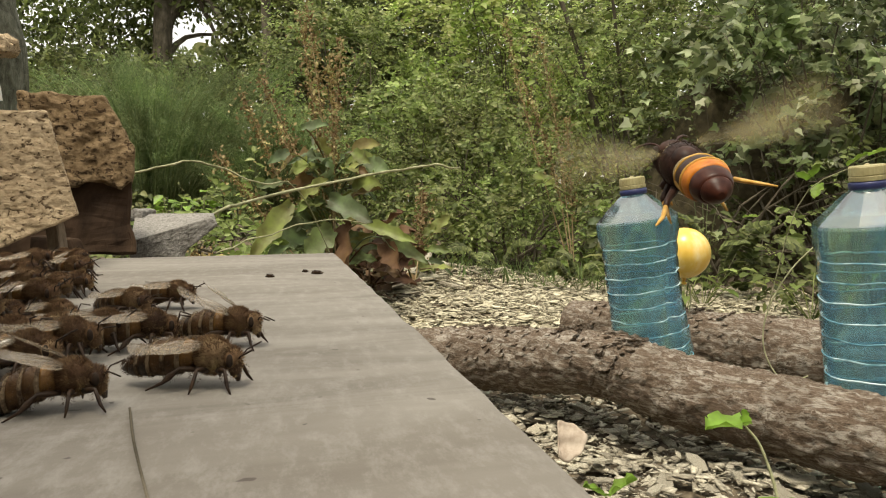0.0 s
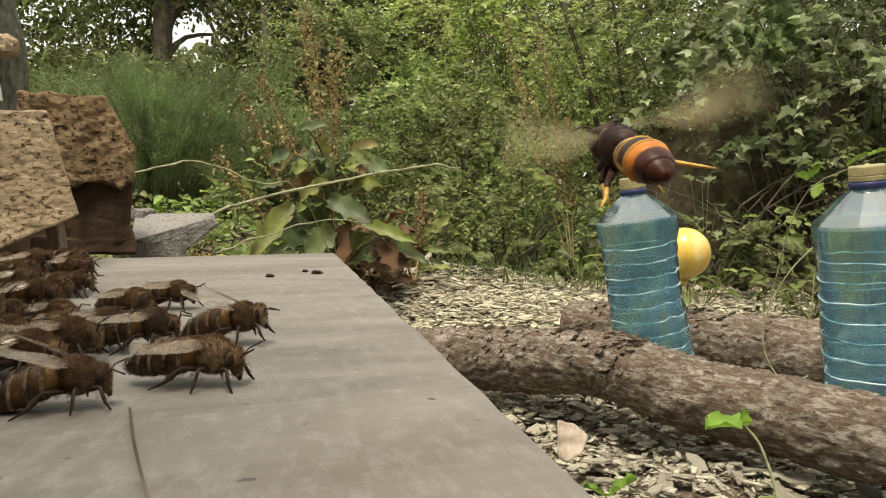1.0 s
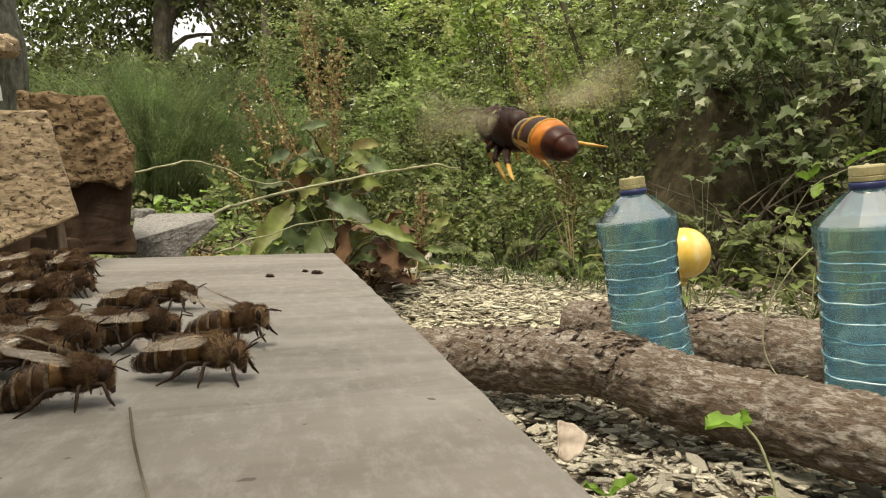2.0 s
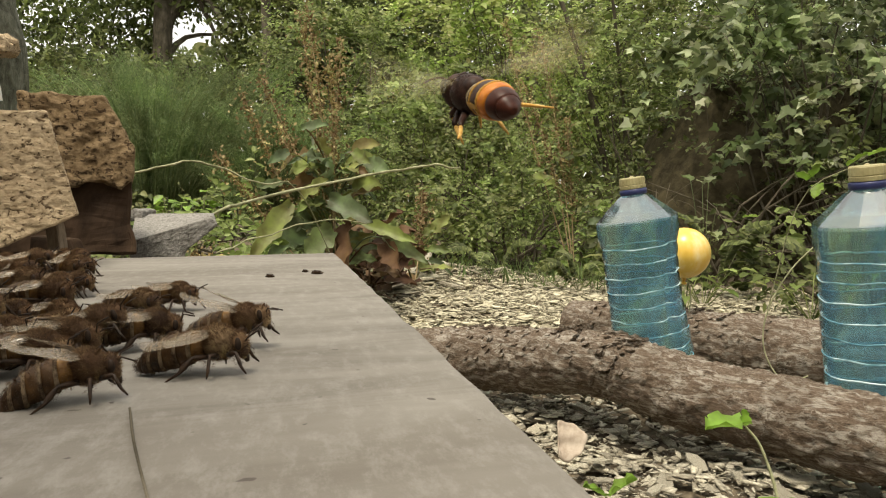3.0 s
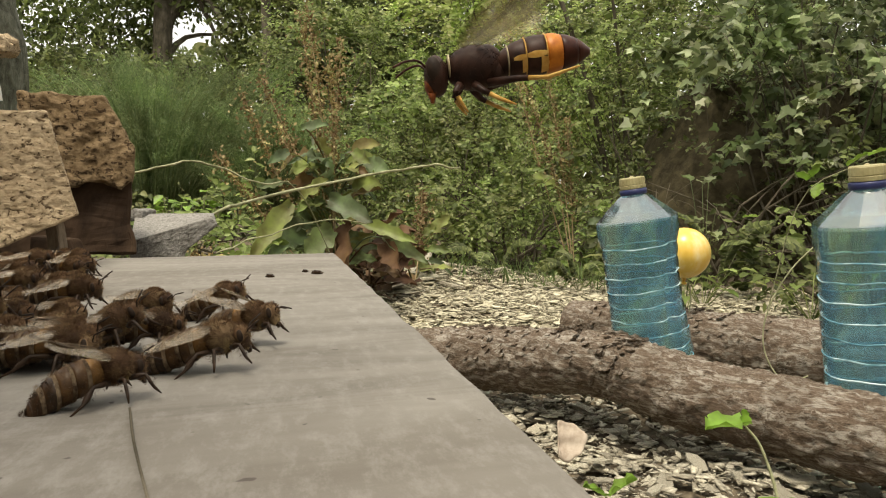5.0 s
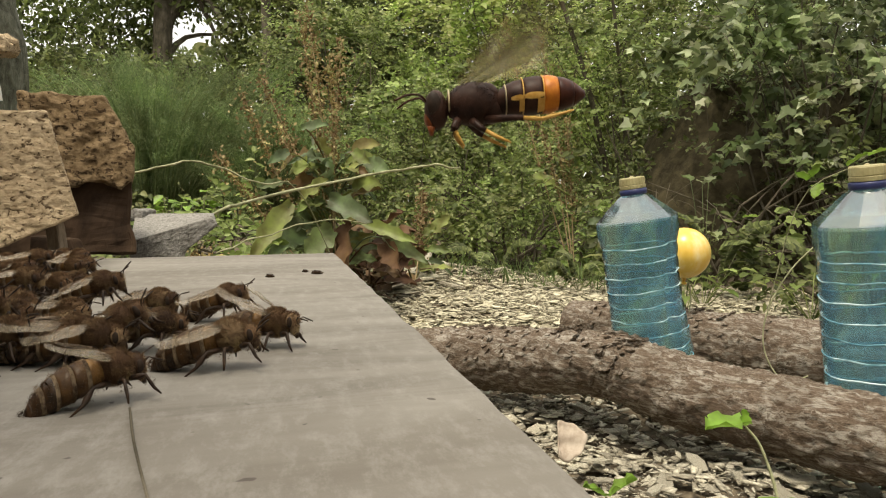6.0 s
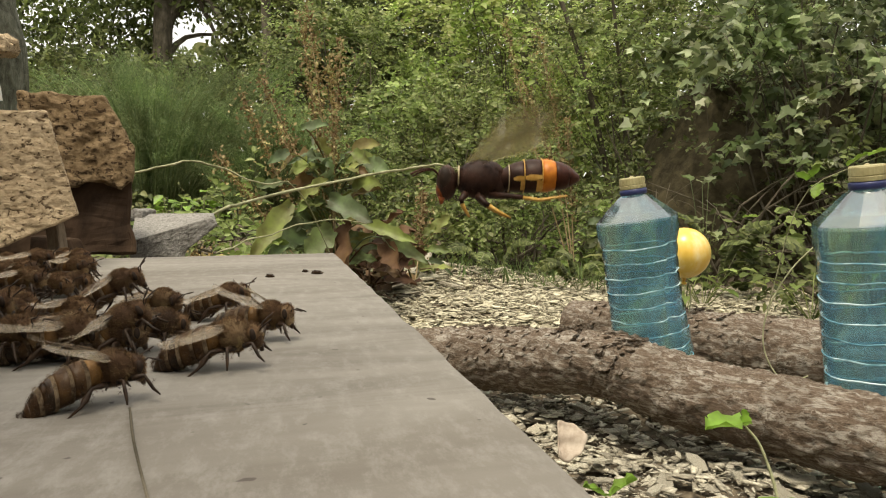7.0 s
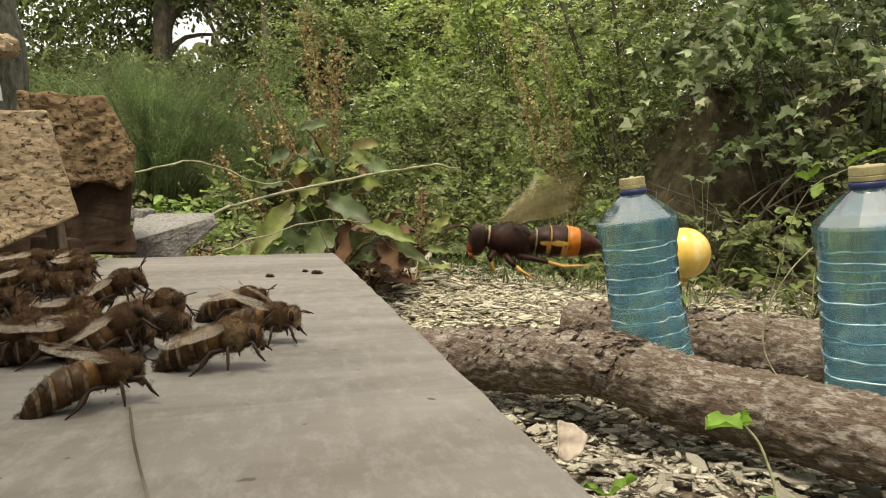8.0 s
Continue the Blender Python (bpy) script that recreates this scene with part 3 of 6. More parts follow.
def side_trunk():
    root = thing("tree_trunk", pose(-0.41, 0.62, 0), "grey-green lichen-covered tree trunk beside the hive", "tree trunk")
    bm = bmesh.new()
    zs = [i * 0.03 - 0.02 for i in range(42)]
    tube(bm, [(0.004 * math.sin(z * 9) - 0.03 * z, 0, z) for z in zs], [0.068 - 0.016 * z for z in zs], 30, 0.14, 2.0)
    smooth(part("trunk", bm, M_TRUNK, root))
    bm = bmesh.new()
    ball_bm(bm, (0.064, -0.028, 0.362), (0.010, 0.010, 0.009), 14, 10, 0.5)
    part("bark_lump", bm, M_CUT, root, "pale brown torn lump of bark")
    for z0, h in ((0.318, 0.026),):
        bm = bmesh.new()
        tube(bm, smooth_line([(0.056, -0.040, z0 + h), (0.060, -0.036, z0 + h * 0.5), (0.061, -0.034, z0)], 6), 0.0022, 6)
        part("paint_mark", bm, M_MARK, root, "white paint stroke")


side_trunk()

# ---- logs ----


def bark_tube(bm, line, rr, seed, scaly):
    """A log's body: fissures along it, and scales of bark with broken edges where scaly(share along it, way round) allows."""
    segs, rings = 88, []
    up = Vector((0, 0, 1))
    for i, q in enumerate(line):
        d = (line[min(i + 1, len(line) - 1)] - line[max(i - 1, 0)]).normalized()
        a = d.cross(up).normalized()
        b = a.cross(d)
        u = i / (len(line) - 1)
        ring = []
        for k in range(segs):
            w = 2 * math.pi * k / segs
            v = a * math.cos(w) + b * math.sin(w)
            r = rr[i]
            p = q + v * r
            r *= 1 + 0.07 * noise.noise(p * 22 + Vector((seed, 0, 0)))
            g = noise.noise(Vector(((q.dot(d) + seed) * 26, math.cos(w) * rr[i] * 230, math.sin(w) * rr[i] * 230)))
            r -= 0.0016 * max(0.0, 1 - abs(g) * 7)
            h = noise.noise(p * 95 + Vector((0, seed, 0))) + 0.5 * noise.noise(p * 260)
            if h > 0.12 - 0.5 * scaly(u, math.sin(w)):
                r += 0.0022
            r += 0.0004 * noise.noise(p * 600)
            ring.append(bm.verts.new(q + v * r))
        rings.append(ring)
    for ra, rb in zip(rings, rings[1:]):
        for k in range(segs):
            bm.faces.new((ra[k], ra[(k + 1) % segs], rb[(k + 1) % segs], rb[k]))
    bm.faces.new(rings[0][::-1])
    bm.faces.new(rings[-1])


def log(name, label, pts, radii, lumps, seed, scaly, flaky):
    c = Vector(pts[len(pts) // 2])
    root = thing(name, pose(c.x, c.y, 0), label, "log")
    o = Vector((c.x, c.y, 0))
    count = 260
    line = smooth_line([Vector(q) - o for q in pts], count)
    rr = np.interp(np.linspace(0, len(pts) - 1, count), range(len(pts)), radii)
    bm = bmesh.new()
    bark_tube(bm, line, rr, seed, scaly)
    smooth(part("trunk", bm, M_LOG, root))
    for share, size, up in lumps:
        k = int(share * (count - 1))
        bm = bmesh.new()
        r = rr[k]
        ball_bm(bm, line[k] + Vector((0, -r * 0.5, r * up)), (size, size * 0.8, size * 0.75), 14, 10, 0.9)
        part("knot", bm, M_LOG, root, "dark torn knot")
    # loose scales of bark that stand off the wood
    bm = bmesh.new()
    rnd = random.Random(int(seed * 10))
    for _ in range(flaky[2]):
        k = int((flaky[0] + (flaky[1] - flaky[0]) * rnd.random()) * (count - 3)) + 1
        w = rnd.uniform(0.1, 2.0)
        d = (line[k + 1] - line[k - 1]).normalized()
        s = Vector((-d.y, d.x, 0)).normalized()
        nrm = (Vector((0, 0, 1)) * math.sin(w) - s * math.cos(w) * (1 if s.y > 0 else -1)).normalized()
        q = line[k] + nrm * rr[k] * 1.03
        a = rnd.uniform(0.002, 0.0075)
        b = rnd.uniform(0.0015, 0.0045)
        t = d.cross(nrm)
        tilt = rnd.uniform(0.0, 0.0032)
        vs = [bm.verts.new(q + d * x * a * rnd.uniform(0.7, 1.2) + t * y * b * rnd.uniform(0.7, 1.2) + nrm * (x * tilt + y * tilt * 0.4 + 0.0012)) for x, y in ((-1, 0), (-0.3, 0.9), (0.6, 0.7), (1, -0.1), (0.3, -1), (-0.6, -0.8))]
        lowv = [bm.verts.new(v.co - nrm * 0.0022) for v in vs]
        bm.faces.new(vs)
        bm.faces.new(lowv[::-1])
        for i in range(6):
            bm.faces.new((vs[i], lowv[i], lowv[(i + 1) % 6], vs[(i + 1) % 6]))
    part("flaking_bark", bm, M_LOG, root)["kind"] = "stuff"
    return root


log("front_log", "bent brown-grey log with flaking bark lying on stone chips",
    [(-0.075, 0.975, 0.040), (0.0, 0.905, 0.049), (0.076, 0.842, 0.0595), (0.155, 0.753, 0.0745), (0.187, 0.717, 0.0725), (0.22, 0.682, 0.0632), (0.273, 0.622, 0.0595), (0.318, 0.562, 0.0590), (0.372, 0.50, 0.0565), (0.42, 0.445, 0.053)],
    [0.031, 0.0365, 0.0362, 0.0318, 0.0325, 0.0345, 0.0332, 0.0325, 0.0325, 0.032], [(0.435, 0.0065, 1.02), (0.25, 0.005, 0.55)], 1.0,
    lambda u, up: 0.55 * math.exp(-((u - 0.28) / 0.16) ** 2) * (1 if up > -0.15 else 0.1) - 0.25, (0.12, 0.47, 150))
log("back_log", "straight brown log with peeling bark behind the bottles",
    [(0.205, 1.15, 0.05), (0.28, 1.075, 0.053), (0.357, 0.995, 0.052), (0.44, 0.925, 0.05), (0.54, 0.845, 0.046), (0.66, 0.75, 0.045)],
    [0.038, 0.041, 0.042, 0.043, 0.044, 0.044], [(0.13, 0.007, 0.7)], 5.0,
    lambda u, up: 0.4 * (up > 0.3) - 0.2, (0.05, 0.6, 90))

# ---- bottles and ball ----


def bottle(m, label, dent):
    root = thing("water_bottle", m, label, "bottle", "blue water bottles")

    def square(w, z):
        # eight-sided with rounded sides; facets fade towards the neck and the foot
        k = 0.35 if z < 0.2 else 1.0
        a = (w + 0.26) % (math.pi / 4) - math.pi / 8
        f = 1 / math.cos(a) * math.cos(math.pi / 8)
        d = 1 - dent * math.exp(-((z - 0.15) / 0.05) ** 2) * max(0, math.cos(w - 5.35)) ** 3
        # a sharp fold runs down through the dent
        q = (w - 5.2 - (z - 0.15) * 5.0) / 0.14
        g = dent / 0.17 * math.exp(-((z - 0.145) / 0.065) ** 2)
        d += g * (0.07 * math.exp(-(q - 1.4) ** 2) - 0.13 * math.exp(-q * q))
        # soft buckles in the thin wall
        d += (0.014 + 0.05 * dent) * noise.noise(Vector((1.6 * math.cos(w), 1.6 * math.sin(w), z * 26 + 30 * dent))) * math.exp(-((z - 0.12) / 0.085) ** 4)
        return (1 - k + k * f * 1.05) * d * 0.94

    prof = [(0.034, 0.0), (0.043, 0.003), (0.0455, 0.010)]
    z = 0.014
    for i in range(11):
        prof += [(0.0456, z), (0.0464, z + 0.005), (0.0463, z + 0.010), (0.0454, z + 0.0135), (0.0450, z + 0.0148), (0.0452, z + 0.0158)]
        z += 0.0165
    prof += [(0.0462, z), (0.0472, 0.206), (0.0474, 0.2205), (0.0466, 0.2238)]
    bm = bmesh.new()
    lathe(bm, prof, 96, square)
    smooth(part("shell", bm, M_PET, root)).visible_shadow = False
    # eight flat facets rise to the neck
    bm = bmesh.new()
    lathe(bm, [(0.0466, 0.2239), (0.0458, 0.2255), (0.0395, 0.2310), (0.0305, 0.2390), (0.0185, 0.2495), (0.0155, 0.2515), (0.0145, 0.2525)], 8, lambda w, z: 0.987)
    for v in bm.verts:
        v.co = Matrix.Rotation(-0.26, 3, "Z") @ v.co
    part("shoulder", bm, M_GLOSSPET, root, "misted faceted shoulder").visible_shadow = False
    for i in range(11):
        zz = 0.0288 + 0.0165 * i
        bm = bmesh.new()
        ring = [[bm.verts.new(((0.0452 + 0.0011 * math.sin(2 * w + i * 1.9) + 0.0009 * math.cos(v)) * square(w, zz) * math.cos(w), (0.0452 + 0.0011 * math.sin(2 * w + i * 1.9) + 0.0009 * math.cos(v)) * square(w, zz) * math.sin(w), zz + 0.0008 * math.sin(v) + 0.0007 * math.sin(3 * w + i) + 0.0005 * math.sin(7 * w + i * 2))) for v in (0, 1.05, 2.1, 3.14, 4.19, 5.24)] for w in [2 * math.pi * k / 48 for k in range(48)]]
        for k in range(48):
            for j in range(6):
                bm.faces.new((ring[k][j], ring[(k + 1) % 48][j], ring[(k + 1) % 48][(j + 1) % 6], ring[k][(j + 1) % 6]))
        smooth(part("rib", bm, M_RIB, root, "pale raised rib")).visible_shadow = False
    bm = bmesh.new()
    inner = [(0.040, 0.003), (0.0432, 0.012)] + [(0.0432, 0.03 + 0.015 * i) for i in range(12)] + [(0.0440, 0.2185), (0.0434, 0.2225), (0.0392, 0.2265)]
    lathe(bm, inner + [(0.0352, 0.2302), (0.0335, 0.2306)], 96, square)
    smooth(part("water", bm, M_WATER, root, "cloudy blue-green water")).visible_shadow = False
    bm = bmesh.new()
    lathe(bm, [(0.0140, 0.2520), (0.0148, 0.2527), (0.0152, 0.2535), (0.0152, 0.2575), (0.0142, 0.2585)], 32)
    smooth(part("collar", bm, M_COLLAR, root, "dark blue collar ring"))
    bm = bmesh.new()
    lathe(bm, [(0.0132, 0.2588), (0.0143, 0.2592), (0.0145, 0.2625), (0.0139, 0.263), (0.0139, 0.2635), (0.0144, 0.264), (0.0142, 0.2705), (0.0134, 0.2718), (0.003, 0.272), (0.0008, 0.2734)], 48, lambda w, z: 1 + 0.012 * math.cos(24 * w))
    part("cap", bm, M_CAP, root, "faded olive-yellow screw cap")
    return root


bottle(pose(0.2545, 0.847, 0.0, 0, -8.6, 8), "dented blue plastic water bottle leaning between two logs", 0.24)
bottle(pose(0.3875, 0.634, 0.0, 0, -7.0, 20), "upright blue plastic water bottle behind the front log", 0.03)


def yellow_ball():
    root = thing("yellow_ball", pose(0.3273, 0.998, 0.1733), "glossy yellow rubber ball tied up on thin stems behind a bottle", "ball")
    bm = bmesh.new()
    ball_bm(bm, (0, 0, 0), (0.0345, 0.0345, 0.0345), 32, 20)
    smooth(part("ball", bm, M_BALL, root))
    bm = bmesh.new()
    lathe(bm, [(0.0015, -0.043), (0.0038, -0.0415), (0.0018, -0.0385), (0.003, -0.034)], 12)
    smooth(part("knot", bm, M_BALL, root, "small tied yellow knot"))
    for dx in (-0.002, 0.008):
        bm = bmesh.new()
        tube(bm, smooth_line([(dx * 0.4, 0, -0.032), (dx * 1.3, 0.002, -0.055), (dx, 0.0, -0.084)], 8), 0.0009, 6)
        part("stem", bm, M_TWIG, root, "thin pale stem")


yellow_ball()

# ---- plants behind the clearing ----


def shade_bank():
    """A bank added behind the ivy, its dark brown standing in for the hollow's shade: an uneven steep face, a crest,
    and a back that falls away to the ground.
    """
    xs, n = np.linspace(0.62, 2.6, 90), 26
    V = []
    for x in xs:
        rise = max(0.0, min(1.0, (x - 0.62) / 0.35, (2.6 - x) / 0.3))
        top = (0.72 + 0.10 * noise.noise(Vector((x * 3, 0, 2)))) * rise
        for k in range(n):
            u = k / (n - 1)
            y = 2.62 + 0.30 * (1 - rise) + 0.30 * u * u + 0.07 * noise.noise(Vector((x * 4, u * 3, 0))) + 0.025 * noise.noise(Vector((x * 17, u * 11, 5)))
            V.append((x, y, -0.03 + (top + 0.03) * min(1.0, u / 0.9)))
        for back, share in ((0.25, 0.97), (0.5, 0.82), (0.75, 0.55), (1.0, 0.25), (1.25, -0.05)):
            V.append((x, 3.0 + back, top * share + 0.03 * noise.noise(Vector((x * 5, back * 6, 9))) * rise - 0.01))
    n += 5
    F = [(i * n + k, (i + 1) * n + k, (i + 1) * n + k + 1, i * n + k + 1) for i in range(len(xs) - 1) for k in range(n - 1)]
    smooth(tagged(mesh_np("shade_bank", V, F, M_BANK), "dark brown earth bank under hanging ivy", "bank", kind="structure"))


shade_bank()
HOLLOW = [((0.98, 2.5, 0.58), (0.15, 0.30, 0.12)), ((0.84, 2.3, 0.29), (0.24, 0.4, 0.10))]
shrub("hedge_shrub", "dense green small-leaved shrub at the edge of the clearing", (0.1, 3.1, 0), (-0.45, 2.7, 0.0), (0.6, 3.6, 0.78), 17000, 120, 0.024, LEAF_OVAL, M_LEAF)
shrub("hedge_shrub", "tall green shrub with tangled stems", (0.85, 3.2, 0), (0.42, 2.75, 0.0), (1.45, 3.8, 1.5), 18000, 170, 0.0255, LEAF_OVAL, M_LEAF, hollow=HOLLOW)
shrub("hedge_shrub", "olive-green shrub with thin brown twigs", (-0.4, 3.6, 0), (-0.95, 3.2, 0.0), (0.0, 4.2, 1.4), 17000, 170, 0.0245, LEAF_OVAL, M_LEAF)
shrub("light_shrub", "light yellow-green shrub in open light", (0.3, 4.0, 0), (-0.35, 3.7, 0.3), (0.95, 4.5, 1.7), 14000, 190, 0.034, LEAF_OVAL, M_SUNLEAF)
shrub("ivy_bank", "dark ivy with lobed leaves hanging over a bank", (1.3, 2.5, 0), (0.74, 2.1, 0.36), (2.0, 2.9, 1.35), 5400, 105, 0.042, LEAF_IVY, M_IVY, "ivy", hollow=HOLLOW)
shrub("low_undergrowth", "low dark undergrowth behind the bottles", (0.85, 2.35, 0), (0.3, 1.95, 0.0), (1.7, 2.8, 0.50), 1900, 60, 0.030, LEAF_OVAL, M_SHADELEAF, "undergrowth", hollow=HOLLOW)
shrub("low_undergrowth", "low green undergrowth at the edge of the stones", (0.25, 2.6, 0), (-0.2, 2.35, 0.0), (0.75, 2.9, 0.42), 5600, 90, 0.022, LEAF_OVAL, M_LEAF, "undergrowth")
shrub("low_undergrowth", "low leafy undergrowth between the back log and the bank", (1.0, 1.75, 0), (0.5, 1.5, 0.0), (1.6, 2.1, 0.20), 1500, 60, 0.022, LEAF_OVAL, M_SHADELEAF, "undergrowth")
shrub("low_undergrowth", "low green weeds beside the hive", (-0.55, 2.0, 0), (-0.95, 1.6, 0.0), (-0.25, 2.4, 0.22), 2600, 80, 0.026, LEAF_OVAL, M_LEAF, "undergrowth")


def feathery_bush(base, reach, height, plumes, label):
    """Arching stems set with fine needles on all sides."""
    root = thing("feathery_bush", pose(*base), label, "bush")
    rnd = random.Random(int(base[1] * 100))
    bm = bmesh.new()
    PP, DD = [], []
    for _ in range(plumes):
        a, r, h = rnd.uniform(0, 6.28), rnd.uniform(0.1, 1) * reach, rnd.uniform(0.45, 1.0) * height
        tip = Vector((r * math.cos(a), 0.6 * r * math.sin(a), h))
        line = smooth_line([(tip.x * 0.2, tip.y * 0.2, -0.02), tip * 0.55 + Vector((0, 0, h * 0.2)), tip], 16)
        tube(bm, line, [0.003 * (1 - 0.05 * i) for i in range(16)], 4, cap=False)
        for _ in range(330):
            u = rnd.uniform(0.25, 0.999) * 15
            k = int(u)
            q = line[k].lerp(line[k + 1], u - k)
            d = (line[k + 1] - line[k]).normalized()
            PP.append(q)
            DD.append(d * 0.4 + Vector((rnd.gauss(0, 0.7), rnd.gauss(0, 0.7), rnd.gauss(0, 0.7))))
            PP[-1] = q + Vector((rnd.gauss(0, 0.012), rnd.gauss(0, 0.012), rnd.gauss(0, 0.012)))
    PP, DD = np.array(PP), np.array(DD)
    leaves("foliage", PP, DD, facing(len(PP)), RNG.uniform(0.012, 0.032, len(PP)), LEAF_BLADE, M_FEATHER, root)["kind"] = "stuff"
    part("branchwork", bm, M_FEATHER, root)["kind"] = "stuff"


feathery_bush((-1.15, 2.9, 0), 0.7, 0.85, 330, "feathery fine-leaved green bush")
feathery_bush((-0.62, 2.8, 0), 0.4, 0.62, 170, "small feathery green bush beside the dock")


def tree(base, height, r, lean, crowns, n, label, leaf=0.06, mat=None, gap=None):
    root = thing("woodland_tree", pose(*base), label, "tree", "trees at the back")
    line = smooth_line([(0, 0, -0.05), (lean * 0.4, 0, height * 0.4), (lean, 0.1, height)], 14)
    bm = bmesh.new()
    tube(bm, line, [r * (1 - 0.6 * i / 13) for i in range(14)], 14, 0.08, base[0])
    smooth(part("trunk", bm, M_BRANCH, root))
    PP = []
    bm = bmesh.new()
    B = np.array(base)
    for lo, hi, share in crowns:
        P, C = clumped(int(n * share), int(n * share / 18), lo, hi)
        if gap:
            P = P[(((P - np.array(gap[0])) / np.array(gap[1])) ** 2).sum(axis=1) > 1]
        PP.append(P - B)
        for c in C[:9]:
            end = Vector(c - B)
            foot = line[int(RNG.integers(4, 13))]
            mid = foot.lerp(end, 0.5) + Vector((RNG.normal(0, 0.12), RNG.normal(0, 0.1), 0.1))
            tube(bm, smooth_line([foot, mid, end], 7), [r * 0.3 * (1 - 0.8 * j / 6) for j in range(7)], 6, cap=False)
    part("branchwork", bm, M_BRANCH, root)
    P = np.concatenate(PP)
    leaves("crown", P, RNG.normal(0, 1, (len(P), 3)) + np.array((0, 0, -0.3)), facing(len(P)), RNG.uniform(0.6, 1.3, len(P)) * leaf, LEAF_OVAL, mat or M_SHADELEAF, root)["kind"] = "stuff"
    return root


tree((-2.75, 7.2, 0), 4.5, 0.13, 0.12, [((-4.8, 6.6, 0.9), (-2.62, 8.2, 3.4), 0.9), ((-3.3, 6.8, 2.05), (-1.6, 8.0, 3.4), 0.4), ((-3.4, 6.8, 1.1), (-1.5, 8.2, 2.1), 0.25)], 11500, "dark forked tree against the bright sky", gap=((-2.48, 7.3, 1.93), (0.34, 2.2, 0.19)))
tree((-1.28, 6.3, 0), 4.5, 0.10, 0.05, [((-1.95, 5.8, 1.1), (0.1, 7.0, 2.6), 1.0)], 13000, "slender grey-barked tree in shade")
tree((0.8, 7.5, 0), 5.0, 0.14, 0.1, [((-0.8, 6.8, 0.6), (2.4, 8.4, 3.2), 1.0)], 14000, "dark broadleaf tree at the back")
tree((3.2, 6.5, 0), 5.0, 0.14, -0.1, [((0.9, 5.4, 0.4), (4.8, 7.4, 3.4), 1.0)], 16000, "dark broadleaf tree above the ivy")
shrub("woodland_shrub", "shaded woodland shrub far behind", (-2.2, 6.0, 0), (-4.6, 5.5, 0.0), (-0.6, 6.8, 1.5), 13000, 420, 0.055, LEAF_OVAL, M_SHADELEAF, stem=0.012, hollow=[((-2.06, 6.0, 1.66), (0.28, 1.6, 0.17))])
shrub("woodland_shrub", "shaded woodland thicket far behind", (0.6, 6.2, 0), (-1.4, 5.7, 0.0), (2.6, 7.0, 2.3), 13000, 420, 0.055, LEAF_OVAL, M_SHADELEAF, stem=0.012)
shrub("woodland_shrub", "shaded woodland thicket behind the ivy", (2.6, 4.2, 0), (1.2, 3.6, 0.0), (3.8, 4.8, 2.4), 11000, 380, 0.05, LEAF_OVAL, M_SHADELEAF, stem=0.012)
# far wood closes the horizon
P = np.stack([RNG.uniform(-22, 22, 14000), RNG.uniform(12, 16, 14000), RNG.uniform(0, 1, 14000) ** 1.1 * 3.0], axis=1)
tagged(leaves("far_wood", P, RNG.normal(0, 1, P.shape), facing(len(P)), RNG.uniform(0.25, 0.5, len(P)), LEAF_OVAL, M_SHADELEAF), "dark distant woodland edge", "woodland", kind="stuff")
# unseen leaves beside and behind the camera, added to cut frontal light
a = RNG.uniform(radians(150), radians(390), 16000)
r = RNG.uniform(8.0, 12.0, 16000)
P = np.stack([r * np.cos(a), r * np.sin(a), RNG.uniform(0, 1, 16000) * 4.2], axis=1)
tagged(leaves("near_wood", P, RNG.normal(0, 1, P.shape), facing(len(P)), RNG.uniform(0.25, 0.5, len(P)), LEAF_OVAL, M_SHADELEAF), "dark woodland round the clearing", "woodland", kind="stuff")


for x, y, h, lean, r in ((0.80, 3.25, 1.5, -0.42, 0.014), (0.86, 3.35, 1.6, -0.16, 0.010), (-0.92, 4.0, 2.4, -0.05, 0.03)):
    sap = thing("sapling_pole", pose(x, y, 0), "thin dark bare sapling trunk in the hedge", "sapling", "saplings in the hedge")
    bm = bmesh.new()
    tube(bm, smooth_line([(0, 0, -0.03), (lean * 0.4, -0.02, h * 0.5), (lean, 0, h)], 14), [r * (1 - 0.03 * i) for i in range(14)], 8, 0.12, x)
    smooth(part("trunk", bm, M_BRANCH, sap))


def big_leaf(bm, foot, way, length, width, droop, wave, seed, roll=0.0):
    """A broad leaf with a sunken midrib, wavy margin and drooping tip."""
    foot, way = Vector(foot), Vector(way).normalized()
    side = way.cross(Vector((0, 0, 1))).normalized()
    side = Matrix.Rotation(roll, 3, way) @ side
    nrm = side.cross(way).normalized()
    rows = []
    for i in range(9):
        u = i / 8
        w = width * (math.sin(math.pi * min(1, 0.06 + 0.93 * u ** 0.9)) ** 0.6) * (1 - 0.2 * u)
        c = foot + way * length * u + Vector((0, 0, -droop * length * u * u))
        row = []
        for v in (-1, -0.55, 0, 0.55, 1):
            z = 0.16 * width * abs(v) + wave * width * math.sin(u * 13 + v * 2 + seed) * abs(v)
            edge = 1 + 0.22 * math.sin(u * 31 + seed * 3 + v) * (abs(v) > 0.9)
            row.append(bm.verts.new(c + side * v * w * 0.5 * edge + nrm * z))
        rows.append(row)
    for a, b in zip(rows, rows[1:]):
        for k in range(4):
            bm.faces.new((a[k], a[k + 1], b[k + 1], b[k]))


